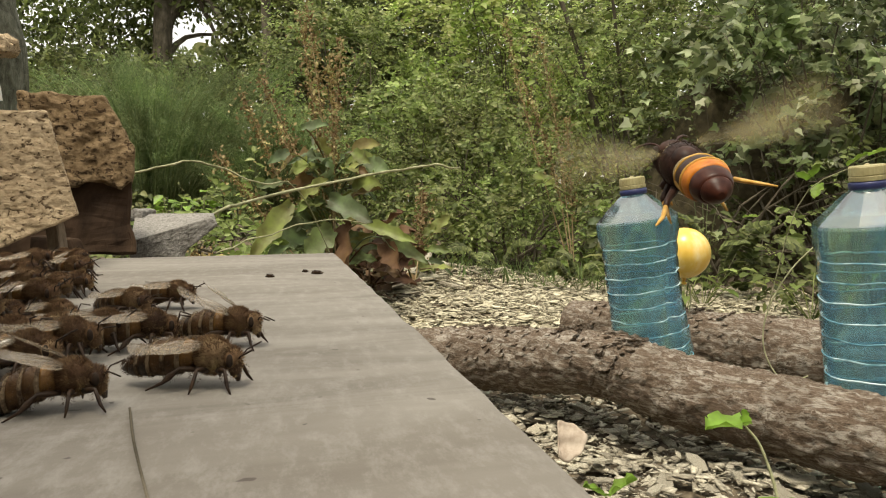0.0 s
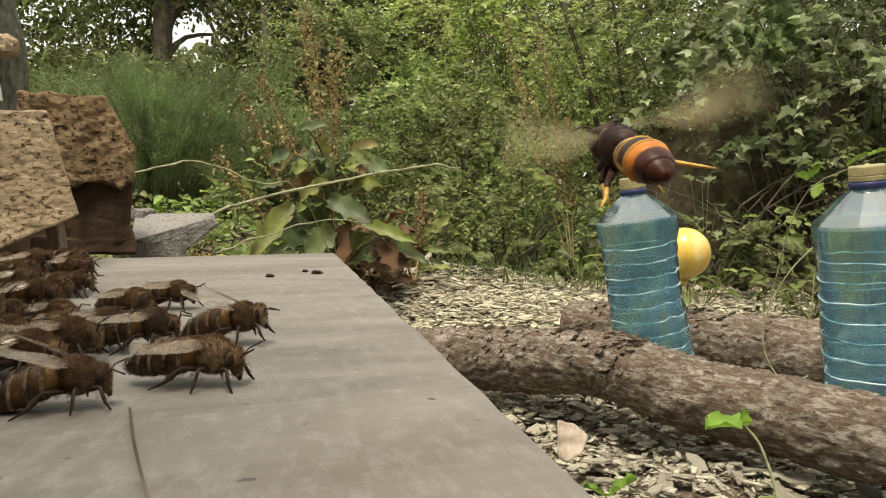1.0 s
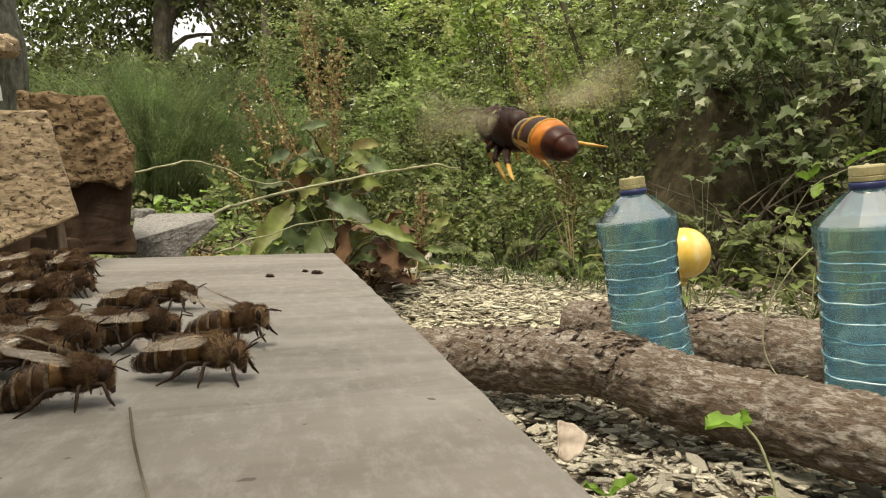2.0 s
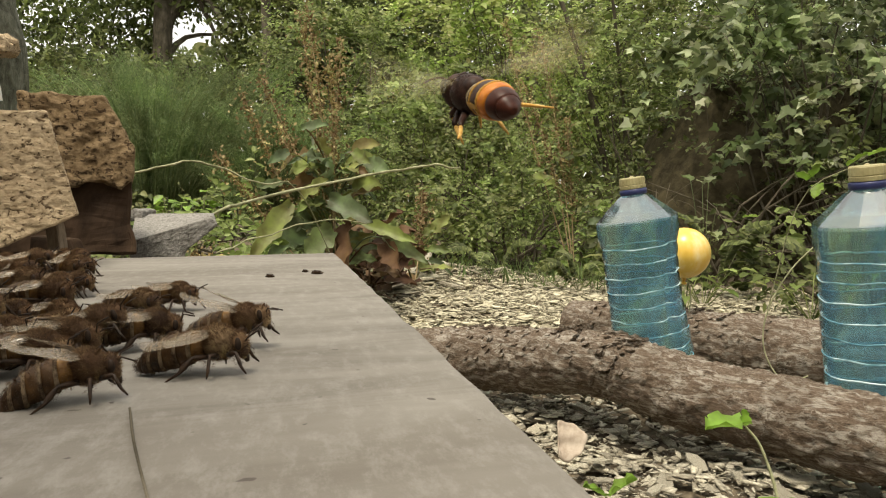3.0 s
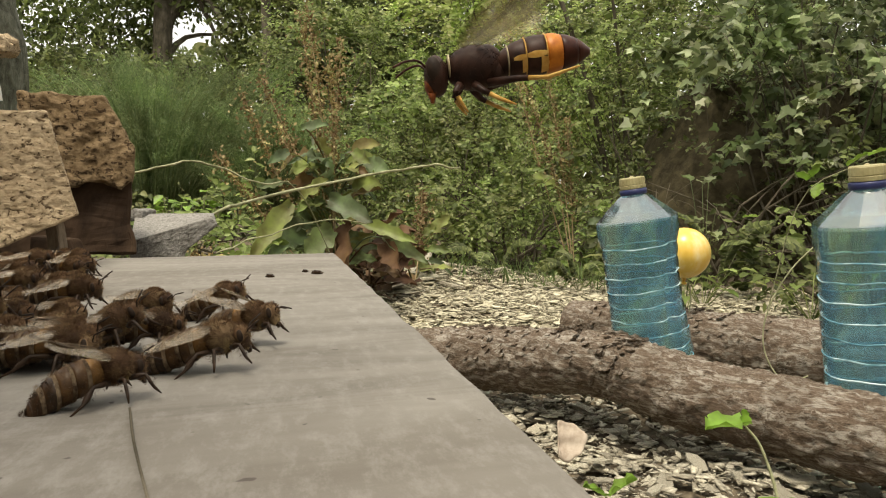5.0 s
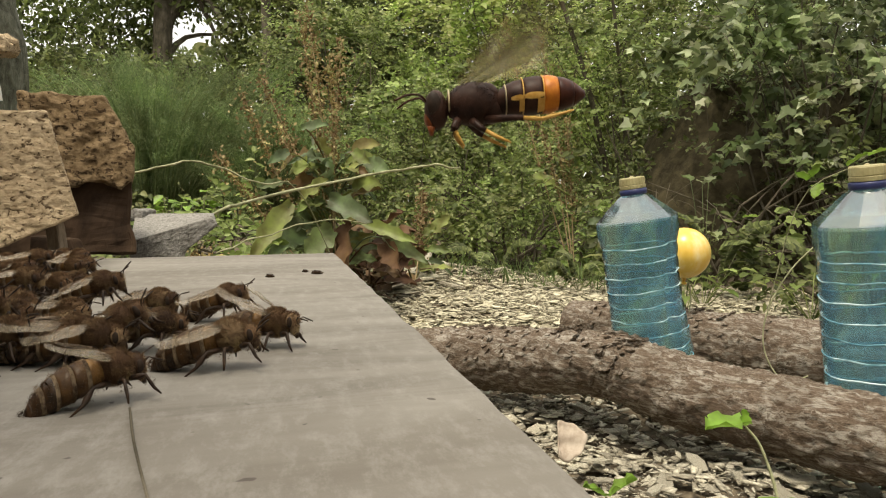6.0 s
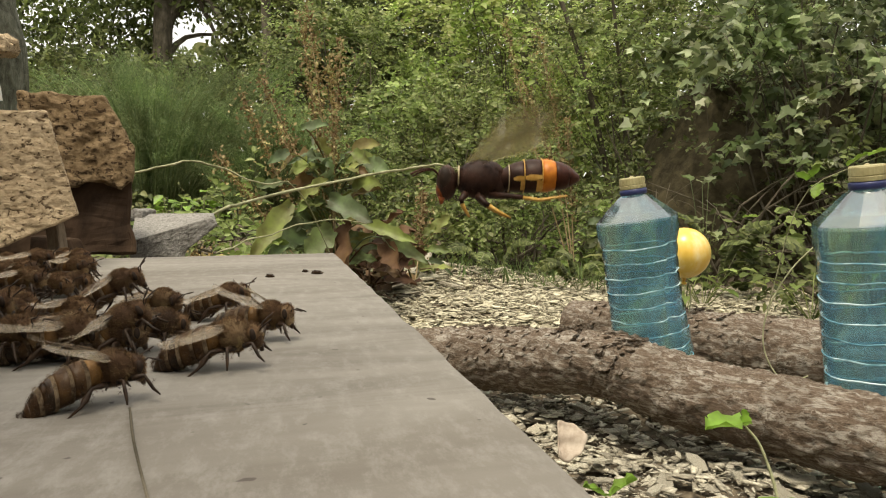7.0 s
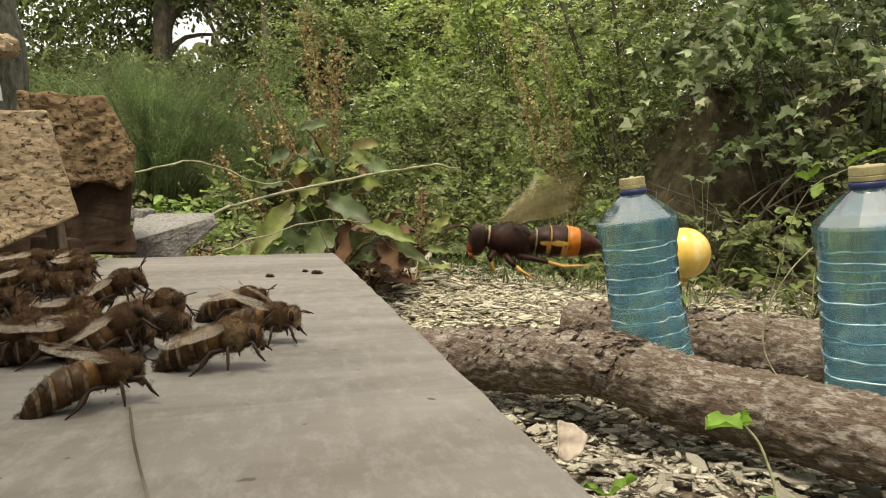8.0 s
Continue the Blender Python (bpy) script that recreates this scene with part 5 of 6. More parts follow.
def bee(m, label, seed, wings_up=0.0, head_up=0.0, droop=0.0):
    """A worker bee, 13 mm long, head towards +x, its feet at z = 0."""
    root = thing("honey_bee", m, label, "bee", "bees on the landing board")
    root.scale = (0.98, 0.98, 0.98)
    rnd = random.Random(seed)
    mm = 0.001
    bm = bmesh.new()
    c, r = (1.9 * mm, 0, 3.7 * mm), (2.25 * mm, 2.1 * mm, 2.1 * mm)
    ball_bm(bm, c, r, 16, 12)
    hairs(bm, c, r, 7000, 0.48 * mm, rnd)
    part("thorax", bm, M_FUR, root, "thorax with tawny brown fur")
    # head: a flat wedge that narrows to the jaws, tucked against the thorax
    hz = (3.2 + head_up) * mm
    bm = bmesh.new()
    ball_bm(bm, (4.45 * mm, 0, hz + 0.25 * mm), (0.95 * mm, 1.55 * mm, 1.2 * mm), 16, 12)
    ball_bm(bm, (4.75 * mm, 0, hz - 0.75 * mm), (0.72 * mm, 0.98 * mm, 1.15 * mm), 14, 10)
    hairs(bm, (4.45 * mm, 0, hz + 0.25 * mm), (0.95 * mm, 1.5 * mm, 1.2 * mm), 1300, 0.55 * mm, rnd, lambda d: abs(d.y) < 0.8)
    hairs(bm, (4.75 * mm, 0, hz - 0.75 * mm), (0.72 * mm, 0.98 * mm, 1.15 * mm), 500, 0.3 * mm, rnd)
    head = part("head", bm, M_FUR, root)
    bm = bmesh.new()
    tube(bm, [(5.0 * mm, 0, hz - 1.5 * mm), (5.15 * mm, 0, hz - 2.3 * mm)], [0.5 * mm, 0.25 * mm], 8)
    smooth(part("jaw", bm, M_CHITIN, head, "dark jaws"))
    for s in (-1, 1):
        bm = bmesh.new()
        ball_bm(bm, (4.5 * mm, s * 1.28 * mm, hz + 0.2 * mm), (0.42 * mm, 0.31 * mm, 0.78 * mm), 12, 8)
        smooth(part("eye", bm, M_EYE, head, "dark glossy eye"))
        bm = bmesh.new()
        a, b = rnd.uniform(0.3, 1.5), rnd.uniform(-0.7, 1.0)
        f0 = Vector((5.2, s * 0.4, hz / mm + 0.3))
        k = f0 + Vector((0.5, s * 0.6, 1.1 * a))
        e = k + Vector((1.5, s * rnd.uniform(-0.2, 0.7), 1.1 * b))
        tube(bm, [f0 * mm, k * mm, (k * 0.5 + e * 0.5) * mm, e * mm], [0.10 * mm, 0.09 * mm, 0.12 * mm, 0.10 * mm], 6)
        smooth(part("antenna", bm, M_EYE, head, "dark elbowed antenna"))
    # abdomen of six rings that curves down to a blunt point
    xs = [0.5, -1.1, -2.8, -4.5, -6.0, -7.3, -8.3]
    rs = [1.5, 2.15, 2.3, 2.2, 1.9, 1.4, 0.4]
    zs = [3.5, 3.45, 3.3, 3.05, 2.75, 2.4, 2.1]
    zs = [z - droop * (0.02 * i + 0.03 * i * i) for i, z in enumerate(zs)]
    for i in range(6):
        bm = bmesh.new()
        segment(bm, xs[i] * mm, xs[i + 1] * mm, rs[i] * mm, rs[i + 1] * mm, zs[i] * mm, zs[i + 1] * mm)
        hairs(bm, ((xs[i] + xs[i + 1]) / 2 * mm, 0, (zs[i] + zs[i + 1]) / 2 * mm), (0.7 * mm, (rs[i] + rs[i + 1]) * 0.5 * mm, (rs[i] + rs[i + 1]) * 0.46 * mm), 520, (0.6 if i < 3 else 0.4) * mm, rnd)
        seg = smooth(part("abdomen_ring", bm, (M_AMBER, M_BROWNRING, M_BROWNRING, M_CHITIN, M_CHITIN, M_CHITIN)[i], root, "amber abdomen ring" if i < 1 else "dark brown abdomen ring"))
        if 0 < i < 5:
            bm = bmesh.new()
            x0 = xs[i] + 0.05
            segment(bm, x0 * mm, (x0 - 0.6) * mm, (rs[i] + 0.05) * mm, (rs[i] * 0.6 + rs[i + 1] * 0.4 + 0.03) * mm, zs[i] * mm, (zs[i] * 0.6 + zs[i + 1] * 0.4) * mm)
            hairs(bm, ((x0 - 0.3) * mm, 0, zs[i] * mm), (0.35 * mm, (rs[i] + 0.05) * mm, rs[i] * 0.95 * mm), 420, 0.4 * mm, rnd)
            part("hair_band", bm, M_HAIRBAND, seg, "pale hair band")
    for s in (-1, 1):
        for x, reach, back in ((3.2, 2.0, 1.7), (2.0, 2.8, -0.4), (0.8, 2.4, -4.6)):
            bm = bmesh.new()
            j = rnd.uniform(-0.7, 0.7)
            hip = Vector((x, s * 1.2, 2.2))
            knee = Vector((x + back * 0.45 + j, s * (1.3 + reach * 0.55), 2.5))
            shin = Vector((x + back * 0.8 + j, s * (1.4 + reach * 0.85), 0.9))
            foot = Vector((x + back * 1.15 + j, s * (1.5 + reach), 0.08))
            wide = 0.42 if back < -3 else 0.23
            tube(bm, [hip * mm, hip.lerp(knee, 0.55) * mm, knee * mm, knee.lerp(shin, 0.6) * mm, shin * mm, foot * mm], [0.34 * mm, 0.36 * mm, 0.2 * mm, wide * mm, 0.2 * mm, 0.09 * mm], 7)
            for q0, q1, rr in ((hip, knee, 0.33), (knee, shin, wide * 0.9)):
                mid = (q0 + q1) / 2 * mm
                hairs(bm, mid, ((q1 - q0).length * 0.3 * mm, rr * mm, (q1 - q0).length * 0.25 * mm), 60, 0.4 * mm, rnd)
            smooth(part("leg", bm, M_LEG, root))
        for L, w, z, out in ((8.2, 2.7, 0.35, 9), (5.6, 2.0, 0.1, 15)):
            wing = part("wing", wing_bm(L * mm, w * mm, 12), M_BEEWING, root, "folded translucent wing")
            wing.scale = (1, -s, 1)
            wing.location = (1.4 * mm, s * 1.3 * mm, (5.0 + z) * mm)
            wing.rotation_euler = Euler((radians(-s * 24), radians(-9 + wings_up * 42), radians(-s * (out + wings_up * 12))))
            for y0, y1, u1 in ((0.10, 0.10, 0.97), (0.0, -0.25, 0.75), (-0.12, -0.7, 0.55)):
                bm = bmesh.new()
                pts = [(-L * u1 * u * mm, (y0 + (y1 - y0) * u) * w * math.sin(math.pi * min(1, 0.15 + u * 0.72)) * mm, 0.03 * L * math.sin(7 * u * u1) * mm) for u in (0, 0.2, 0.4, 0.6, 0.8, 1.0)]
                tube(bm, pts, [0.04 * mm, 0.036 * mm, 0.032 * mm, 0.028 * mm, 0.024 * mm, 0.02 * mm], 5)
                part("vein", bm, M_VEIN, wing, "brown wing vein")
    return root


def hornet(m):
    """A dark hornet, 27 mm long, head towards +x, its origin in the thorax."""
    root = thing("hornet", m, "dark brown hornet with an orange abdomen band hovering in the air", "hornet")
    rnd = random.Random(5)
    mm = 0.001
    bm = bmesh.new()
    ball_bm(bm, (0, 0, 0), (4.5 * mm, 3.4 * mm, 3.5 * mm), 24, 16)
    ball_bm(bm, (-1.9 * mm, 0, 1.2 * mm), (2.4 * mm, 2.3 * mm, 2.2 * mm), 18, 12)
    ball_bm(bm, (-2.6 * mm, 0, -0.9 * mm), (2.3 * mm, 2.4 * mm, 2.4 * mm), 18, 12)
    hairs(bm, (0, 0, 0), (4.5 * mm, 3.4 * mm, 3.5 * mm), 4500, 0.32 * mm, rnd)
    smooth(part("thorax", bm, M_HBROWN, root, "dark velvety thorax"))
    bm = bmesh.new()
    segment(bm, 4.05 * mm, 3.75 * mm, 2.05 * mm, 2.25 * mm, 0.5 * mm, 0.5 * mm)
    smooth(part("neck_ring", bm, M_HPALE, root, "thin pale collar"))
    bm = bmesh.new()
    ball_bm(bm, (6.0 * mm, 0, -0.6 * mm), (1.9 * mm, 3.0 * mm, 3.2 * mm), 20, 14)
    hairs(bm, (6.0 * mm, 0, -0.6 * mm), (1.9 * mm, 3.0 * mm, 3.2 * mm), 500, 0.5 * mm, rnd)
    head = smooth(part("head", bm, M_HBROWN, root, "dark head"))
    bm = bmesh.new()
    ball_bm(bm, (6.9 * mm, 0, -1.9 * mm), (1.1 * mm, 1.9 * mm, 1.9 * mm), 16, 10)
    smooth(part("face", bm, M_HFACE, head, "red-orange face"))
    for s in (-1, 1):
        bm = bmesh.new()
        ball_bm(bm, (6.3 * mm, s * 2.25 * mm, 0.1 * mm), (1.2 * mm, 0.95 * mm, 2.0 * mm), 14, 10)
        smooth(part("eye", bm, M_EYE, head, "dark kidney-shaped eye"))
        bm = bmesh.new()
        tube(bm, smooth_line([(7.4 * mm, s * 0.8 * mm, 0.6 * mm), (8.6 * mm, s * 1.8 * mm, 1.7 * mm), (10.6 * mm, s * 3.2 * mm, 1.5 * mm), (12.4 * mm, s * 4.4 * mm, 0.6 * mm)], 10), 0.19 * mm, 7)
        smooth(part("antenna", bm, M_HRED, head, "thin curved antenna"))
        bm = bmesh.new()
        tube(bm, [(6.9 * mm, s * 1.1 * mm, -3.2 * mm), (7.0 * mm, s * 0.6 * mm, -4.5 * mm)], [0.7 * mm, 0.3 * mm], 8)
        smooth(part("jaw", bm, M_HFACE, head, "orange jaw"))
    bm = bmesh.new()
    tube(bm, [(-3.6 * mm, 0, -0.6 * mm), (-4.8 * mm, 0, -0.3 * mm)], [1.3 * mm, 1.1 * mm], 12)
    smooth(part("waist", bm, M_HBROWN, root))
    xs = [-3.4, -5.2, -7.9, -11.1, -13.5, -16.0, -18.0]
    rs = [1.6, 2.7, 3.3, 3.4, 3.05, 2.3, 0.6]
    zs = [-0.1, 0.35, 0.7, 0.9, 0.95, 0.8, 0.6]
    mats = [M_HBROWN, M_HBROWN, M_HBROWN, M_HORANGE, M_HRED, M_HRED]
    names = ["dark brown ring", "dark brown ring", "dark brown ring", "wide orange ring", "red-brown ring", "red-brown tail tip"]
    for i in range(6):
        bm = bmesh.new()
        segment(bm, xs[i] * mm, xs[i + 1] * mm, rs[i] * mm, rs[i + 1] * mm, zs[i] * mm, zs[i + 1] * mm, 0.9, 28)
        seg = smooth(part("abdomen_ring", bm, mats[i], root, names[i]))
        if i in (0, 1, 2):
            bm = bmesh.new()
            segment(bm, (xs[i + 1] + 0.16) * mm, (xs[i + 1] - 0.06) * mm, (rs[i + 1] + 0.06) * mm, (rs[i + 1] + 0.05) * mm, zs[i + 1] * mm, zs[i + 1] * mm, 0.9, 28)
            smooth(part("yellow_edge", bm, M_HPALE if i < 1 else M_HYELLOW, seg, "fine pale edge"))
        # yellow fork low on the flanks: a stripe along, and a bar down each hind edge
        for s in (-1, 1):
            for f0, f1, w0, w1 in {1: ((0.25, 0.99, 0.02, 0.24), (0.72, 1.0, 0.24, 0.95)), 2: ((0.02, 0.99, -0.02, 0.26), (0.66, 1.0, 0.26, 1.15)), 3: ((0.02, 0.98, 0.5, 1.0),)}.get(i, ()):
                bm = bmesh.new()
                grid = []
                for u in (0.0, 0.33, 0.67, 1.0):
                    f = f0 + (f1 - f0) * u
                    r = (rs[i] + (rs[i + 1] - rs[i]) * f) * 1.035 + 0.03
                    x, z = xs[i] + (xs[i + 1] - xs[i]) * f, zs[i] + (zs[i + 1] - zs[i]) * f
                    grid.append([bm.verts.new((x * mm, s * r * math.cos(w) * mm, (z - r * 0.9 * math.sin(w)) * mm)) for w in [w0 + (w1 - w0) * k / 4 + 0.05 * math.sin(6 * f + 0.7 * k + i) for k in range(5)]])
                for g0, g1 in zip(grid, grid[1:]):
                    for k in range(4):
                        bm.faces.new((g0[k], g0[k + 1], g1[k + 1], g1[k]))
                smooth(part("flank_patch", bm, M_HORANGE if i == 3 else M_HYELLOW, seg, "yellow flank patch"))
    for s in (-1, 1):
        for hip, knee, shin, foot in (
                ((2.6, 1.8, -2.6), (3.4, 2.8, -3.8), (2.8, 2.4, -5.2), (1.8, 2.0, -6.8)),
                ((0.4, 2.2, -2.9), (-0.8, 3.8, -4.2), (-3.0, 4.0, -5.6), (-5.4, 4.2, -6.8)),
                ((-1.8, 2.0, -2.8), (-6.0, 4.4, -3.0), (-10.2, 6.2, -3.6), (-14.6, 8.2, -2.8)) if s > 0 else ((-1.8, 2.0, -2.8), (-6.0, 4.8, -1.6), (-10.4, 5.6, -1.0), (-14.6, 8.4, -1.2))):
            hip, knee, shin, foot = [Vector((q[0], q[1] * s, q[2])) * mm for q in (hip, knee, shin, foot)]
            bm = bmesh.new()
            tube(bm, [hip, hip.lerp(knee, 0.5), knee, knee.lerp(shin, 0.35)], [0.7 * mm, 0.62 * mm, 0.5 * mm, 0.45 * mm], 8)
            leg = smooth(part("leg", bm, M_HBROWN, root, "dark upper leg"))
            bm = bmesh.new()
            tube(bm, [knee.lerp(shin, 0.35), shin, shin.lerp(foot, 0.5), foot], [0.38 * mm, 0.34 * mm, 0.26 * mm, 0.14 * mm], 8)
            smooth(part("foot", bm, M_HYELLOW, leg, "bright yellow lower leg"))
    wings = []
    for s in (-1, 1):
        for L, w, x, sweep in ((22, 6.4, 1.4, 0), (15, 4.6, -0.6, 10)):
            wing = part("wing", wing_bm(L * mm, w * mm, 10), M_HWING, root, "smoky amber translucent wing")
            wing.scale = (1, -s, 1)
            wings.append((wing, s, x * mm, sweep))
    return root, wings


# ---- stone flakes ----


def flake_mesh(k):
    """A thin broken flake with sharp corners; it splits into a lower and an upper layer."""
    rnd = random.Random(900 + k)
    n = rnd.choice((4, 5, 5, 6))
    me = bpy.data.meshes.new("stone_flake")
    wide = rnd.uniform(0.35, 0.85)
    ring = [(rnd.uniform(0.55, 1.25) * math.cos(w), wide * rnd.uniform(0.55, 1.25) * math.sin(w)) for w in [2 * math.pi * (i + rnd.uniform(-0.28, 0.28)) / n for i in range(n)]]
    t, tip = rnd.uniform(0.03, 0.11), rnd.uniform(-0.08, 0.08)
    verts = [(x * 0.96, y * 0.96, t + tip * x) for x, y in ring] + [(x, y, -0.05) for x, y in ring]
    me.from_pydata(verts, [], [tuple(range(n))] + [(i, i + n, (i + 1) % n + n, (i + 1) % n) for i in range(n)] + [tuple(range(2 * n - 1, n - 1, -1))])
    return me


FLAKES = [flake_mesh(k) for k in range(24)]


def flakes():
    rnd = random.Random(3)
    kinds = []
    for me in FLAKES:
        V = np.array([v.co[:] for v in me.vertices])
        F = []
        for q in me.polygons:
            ids = list(q.vertices)
            F += [(ids[0], ids[i], ids[i + 1]) for i in range(1, len(ids) - 1)]
        kinds.append((V, np.array(F)))
        me.materials.append(M_CHIP)

    def turned(x, y, s, up, tilt=0.26):
        return Matrix.Translation((x, y, ground_height(x, y) + up)) @ Euler((rnd.gauss(0, tilt), rnd.gauss(0, tilt), rnd.uniform(0, 6.28))).to_matrix().to_4x4() @ Matrix.Scale(s, 4)

    def joined(name, label, spots, material):
        VV, FF, o = [], [], 0
        for x, y, s, up in spots:
            V, F = kinds[rnd.randrange(len(kinds))]
            m = np.array(turned(x, y, s, up, 0.30 if s < 0.008 else 0.14))
            VV.append(V @ m[:3, :3].T + m[:3, 3])
            FF.append(F + o)
            o += len(V)
        tagged(mesh_np(name, np.concatenate(VV), np.concatenate(FF), material), label, "stone flakes", kind="stuff")

    near = []
    while len(near) < 24000:
        x, y = rnd.uniform(-0.15, 0.9), rnd.uniform(0.28, 1.4)
        if rnd.random() > min(1, (x + 0.15) / 0.12, (0.9 - x) / 0.25, (1.4 - y) / 0.2, (y - 0.25) / 0.12):
            continue
        near.append((x, y, rnd.choice((0.0015, 0.002, 0.003, 0.004, 0.006, 0.009)) * rnd.uniform(0.7, 1.4), rnd.uniform(0.0, 0.011)))
    joined("stone_chips", "small grey-beige stone chips over the ground", near, M_CHIP)
    far = []
    while len(far) < 26000:
        x, y = rnd.uniform(-0.75, 1.1), rnd.uniform(1.2, 2.55)
        if y > 2.55 - 0.45 * max(0, x) or x < -0.1 - 0.12 * y:
            continue
        if rnd.random() > min(1, (y - 1.2) / 0.3 + 0.1, (1.1 - x) / 0.3):
            continue
        far.append((x, y, min(0.035, 0.0055 * math.exp(rnd.gauss(0, 0.6))), rnd.uniform(0.0, 0.012)))
    joined("pale_stone_chips", "pale yellowish stone chips at the back of the clearing", far, M_FARCHIP)
    for i in range(290):
        x, y = rnd.uniform(0.05, 0.40), rnd.uniform(0.36, 0.82)
        ob = new("stone_flake", FLAKES[i % len(FLAKES)])
        ob.matrix_world = turned(x, y, rnd.choice((0.006, 0.008, 0.011, 0.016)) * rnd.uniform(0.7, 1.2), rnd.uniform(0.006, 0.016))
        ob.parent = GROUND
    for x, y, s in ((-0.10, 2.2, 0.085), (-0.05, 2.05, 0.06), (0.10, 2.15, 0.05), (-0.16, 2.05, 0.05), (-0.12, 1.9, 0.045), (0.0, 2.25, 0.05), (0.03, 1.95, 0.035), (-0.07, 1.8, 0.03), (0.18, 2.3, 0.04), (-0.17, 2.3, 0.05)):
        ob = tagged(new("flat_stone", FLAKES[(3, 8, 13, 17)[int(s * 1000) % 4]]), "pale flat stone slab among the chips", "stone", "flat stones")
        ob.matrix_world = turned(x, y, s, 0.02)


flakes()

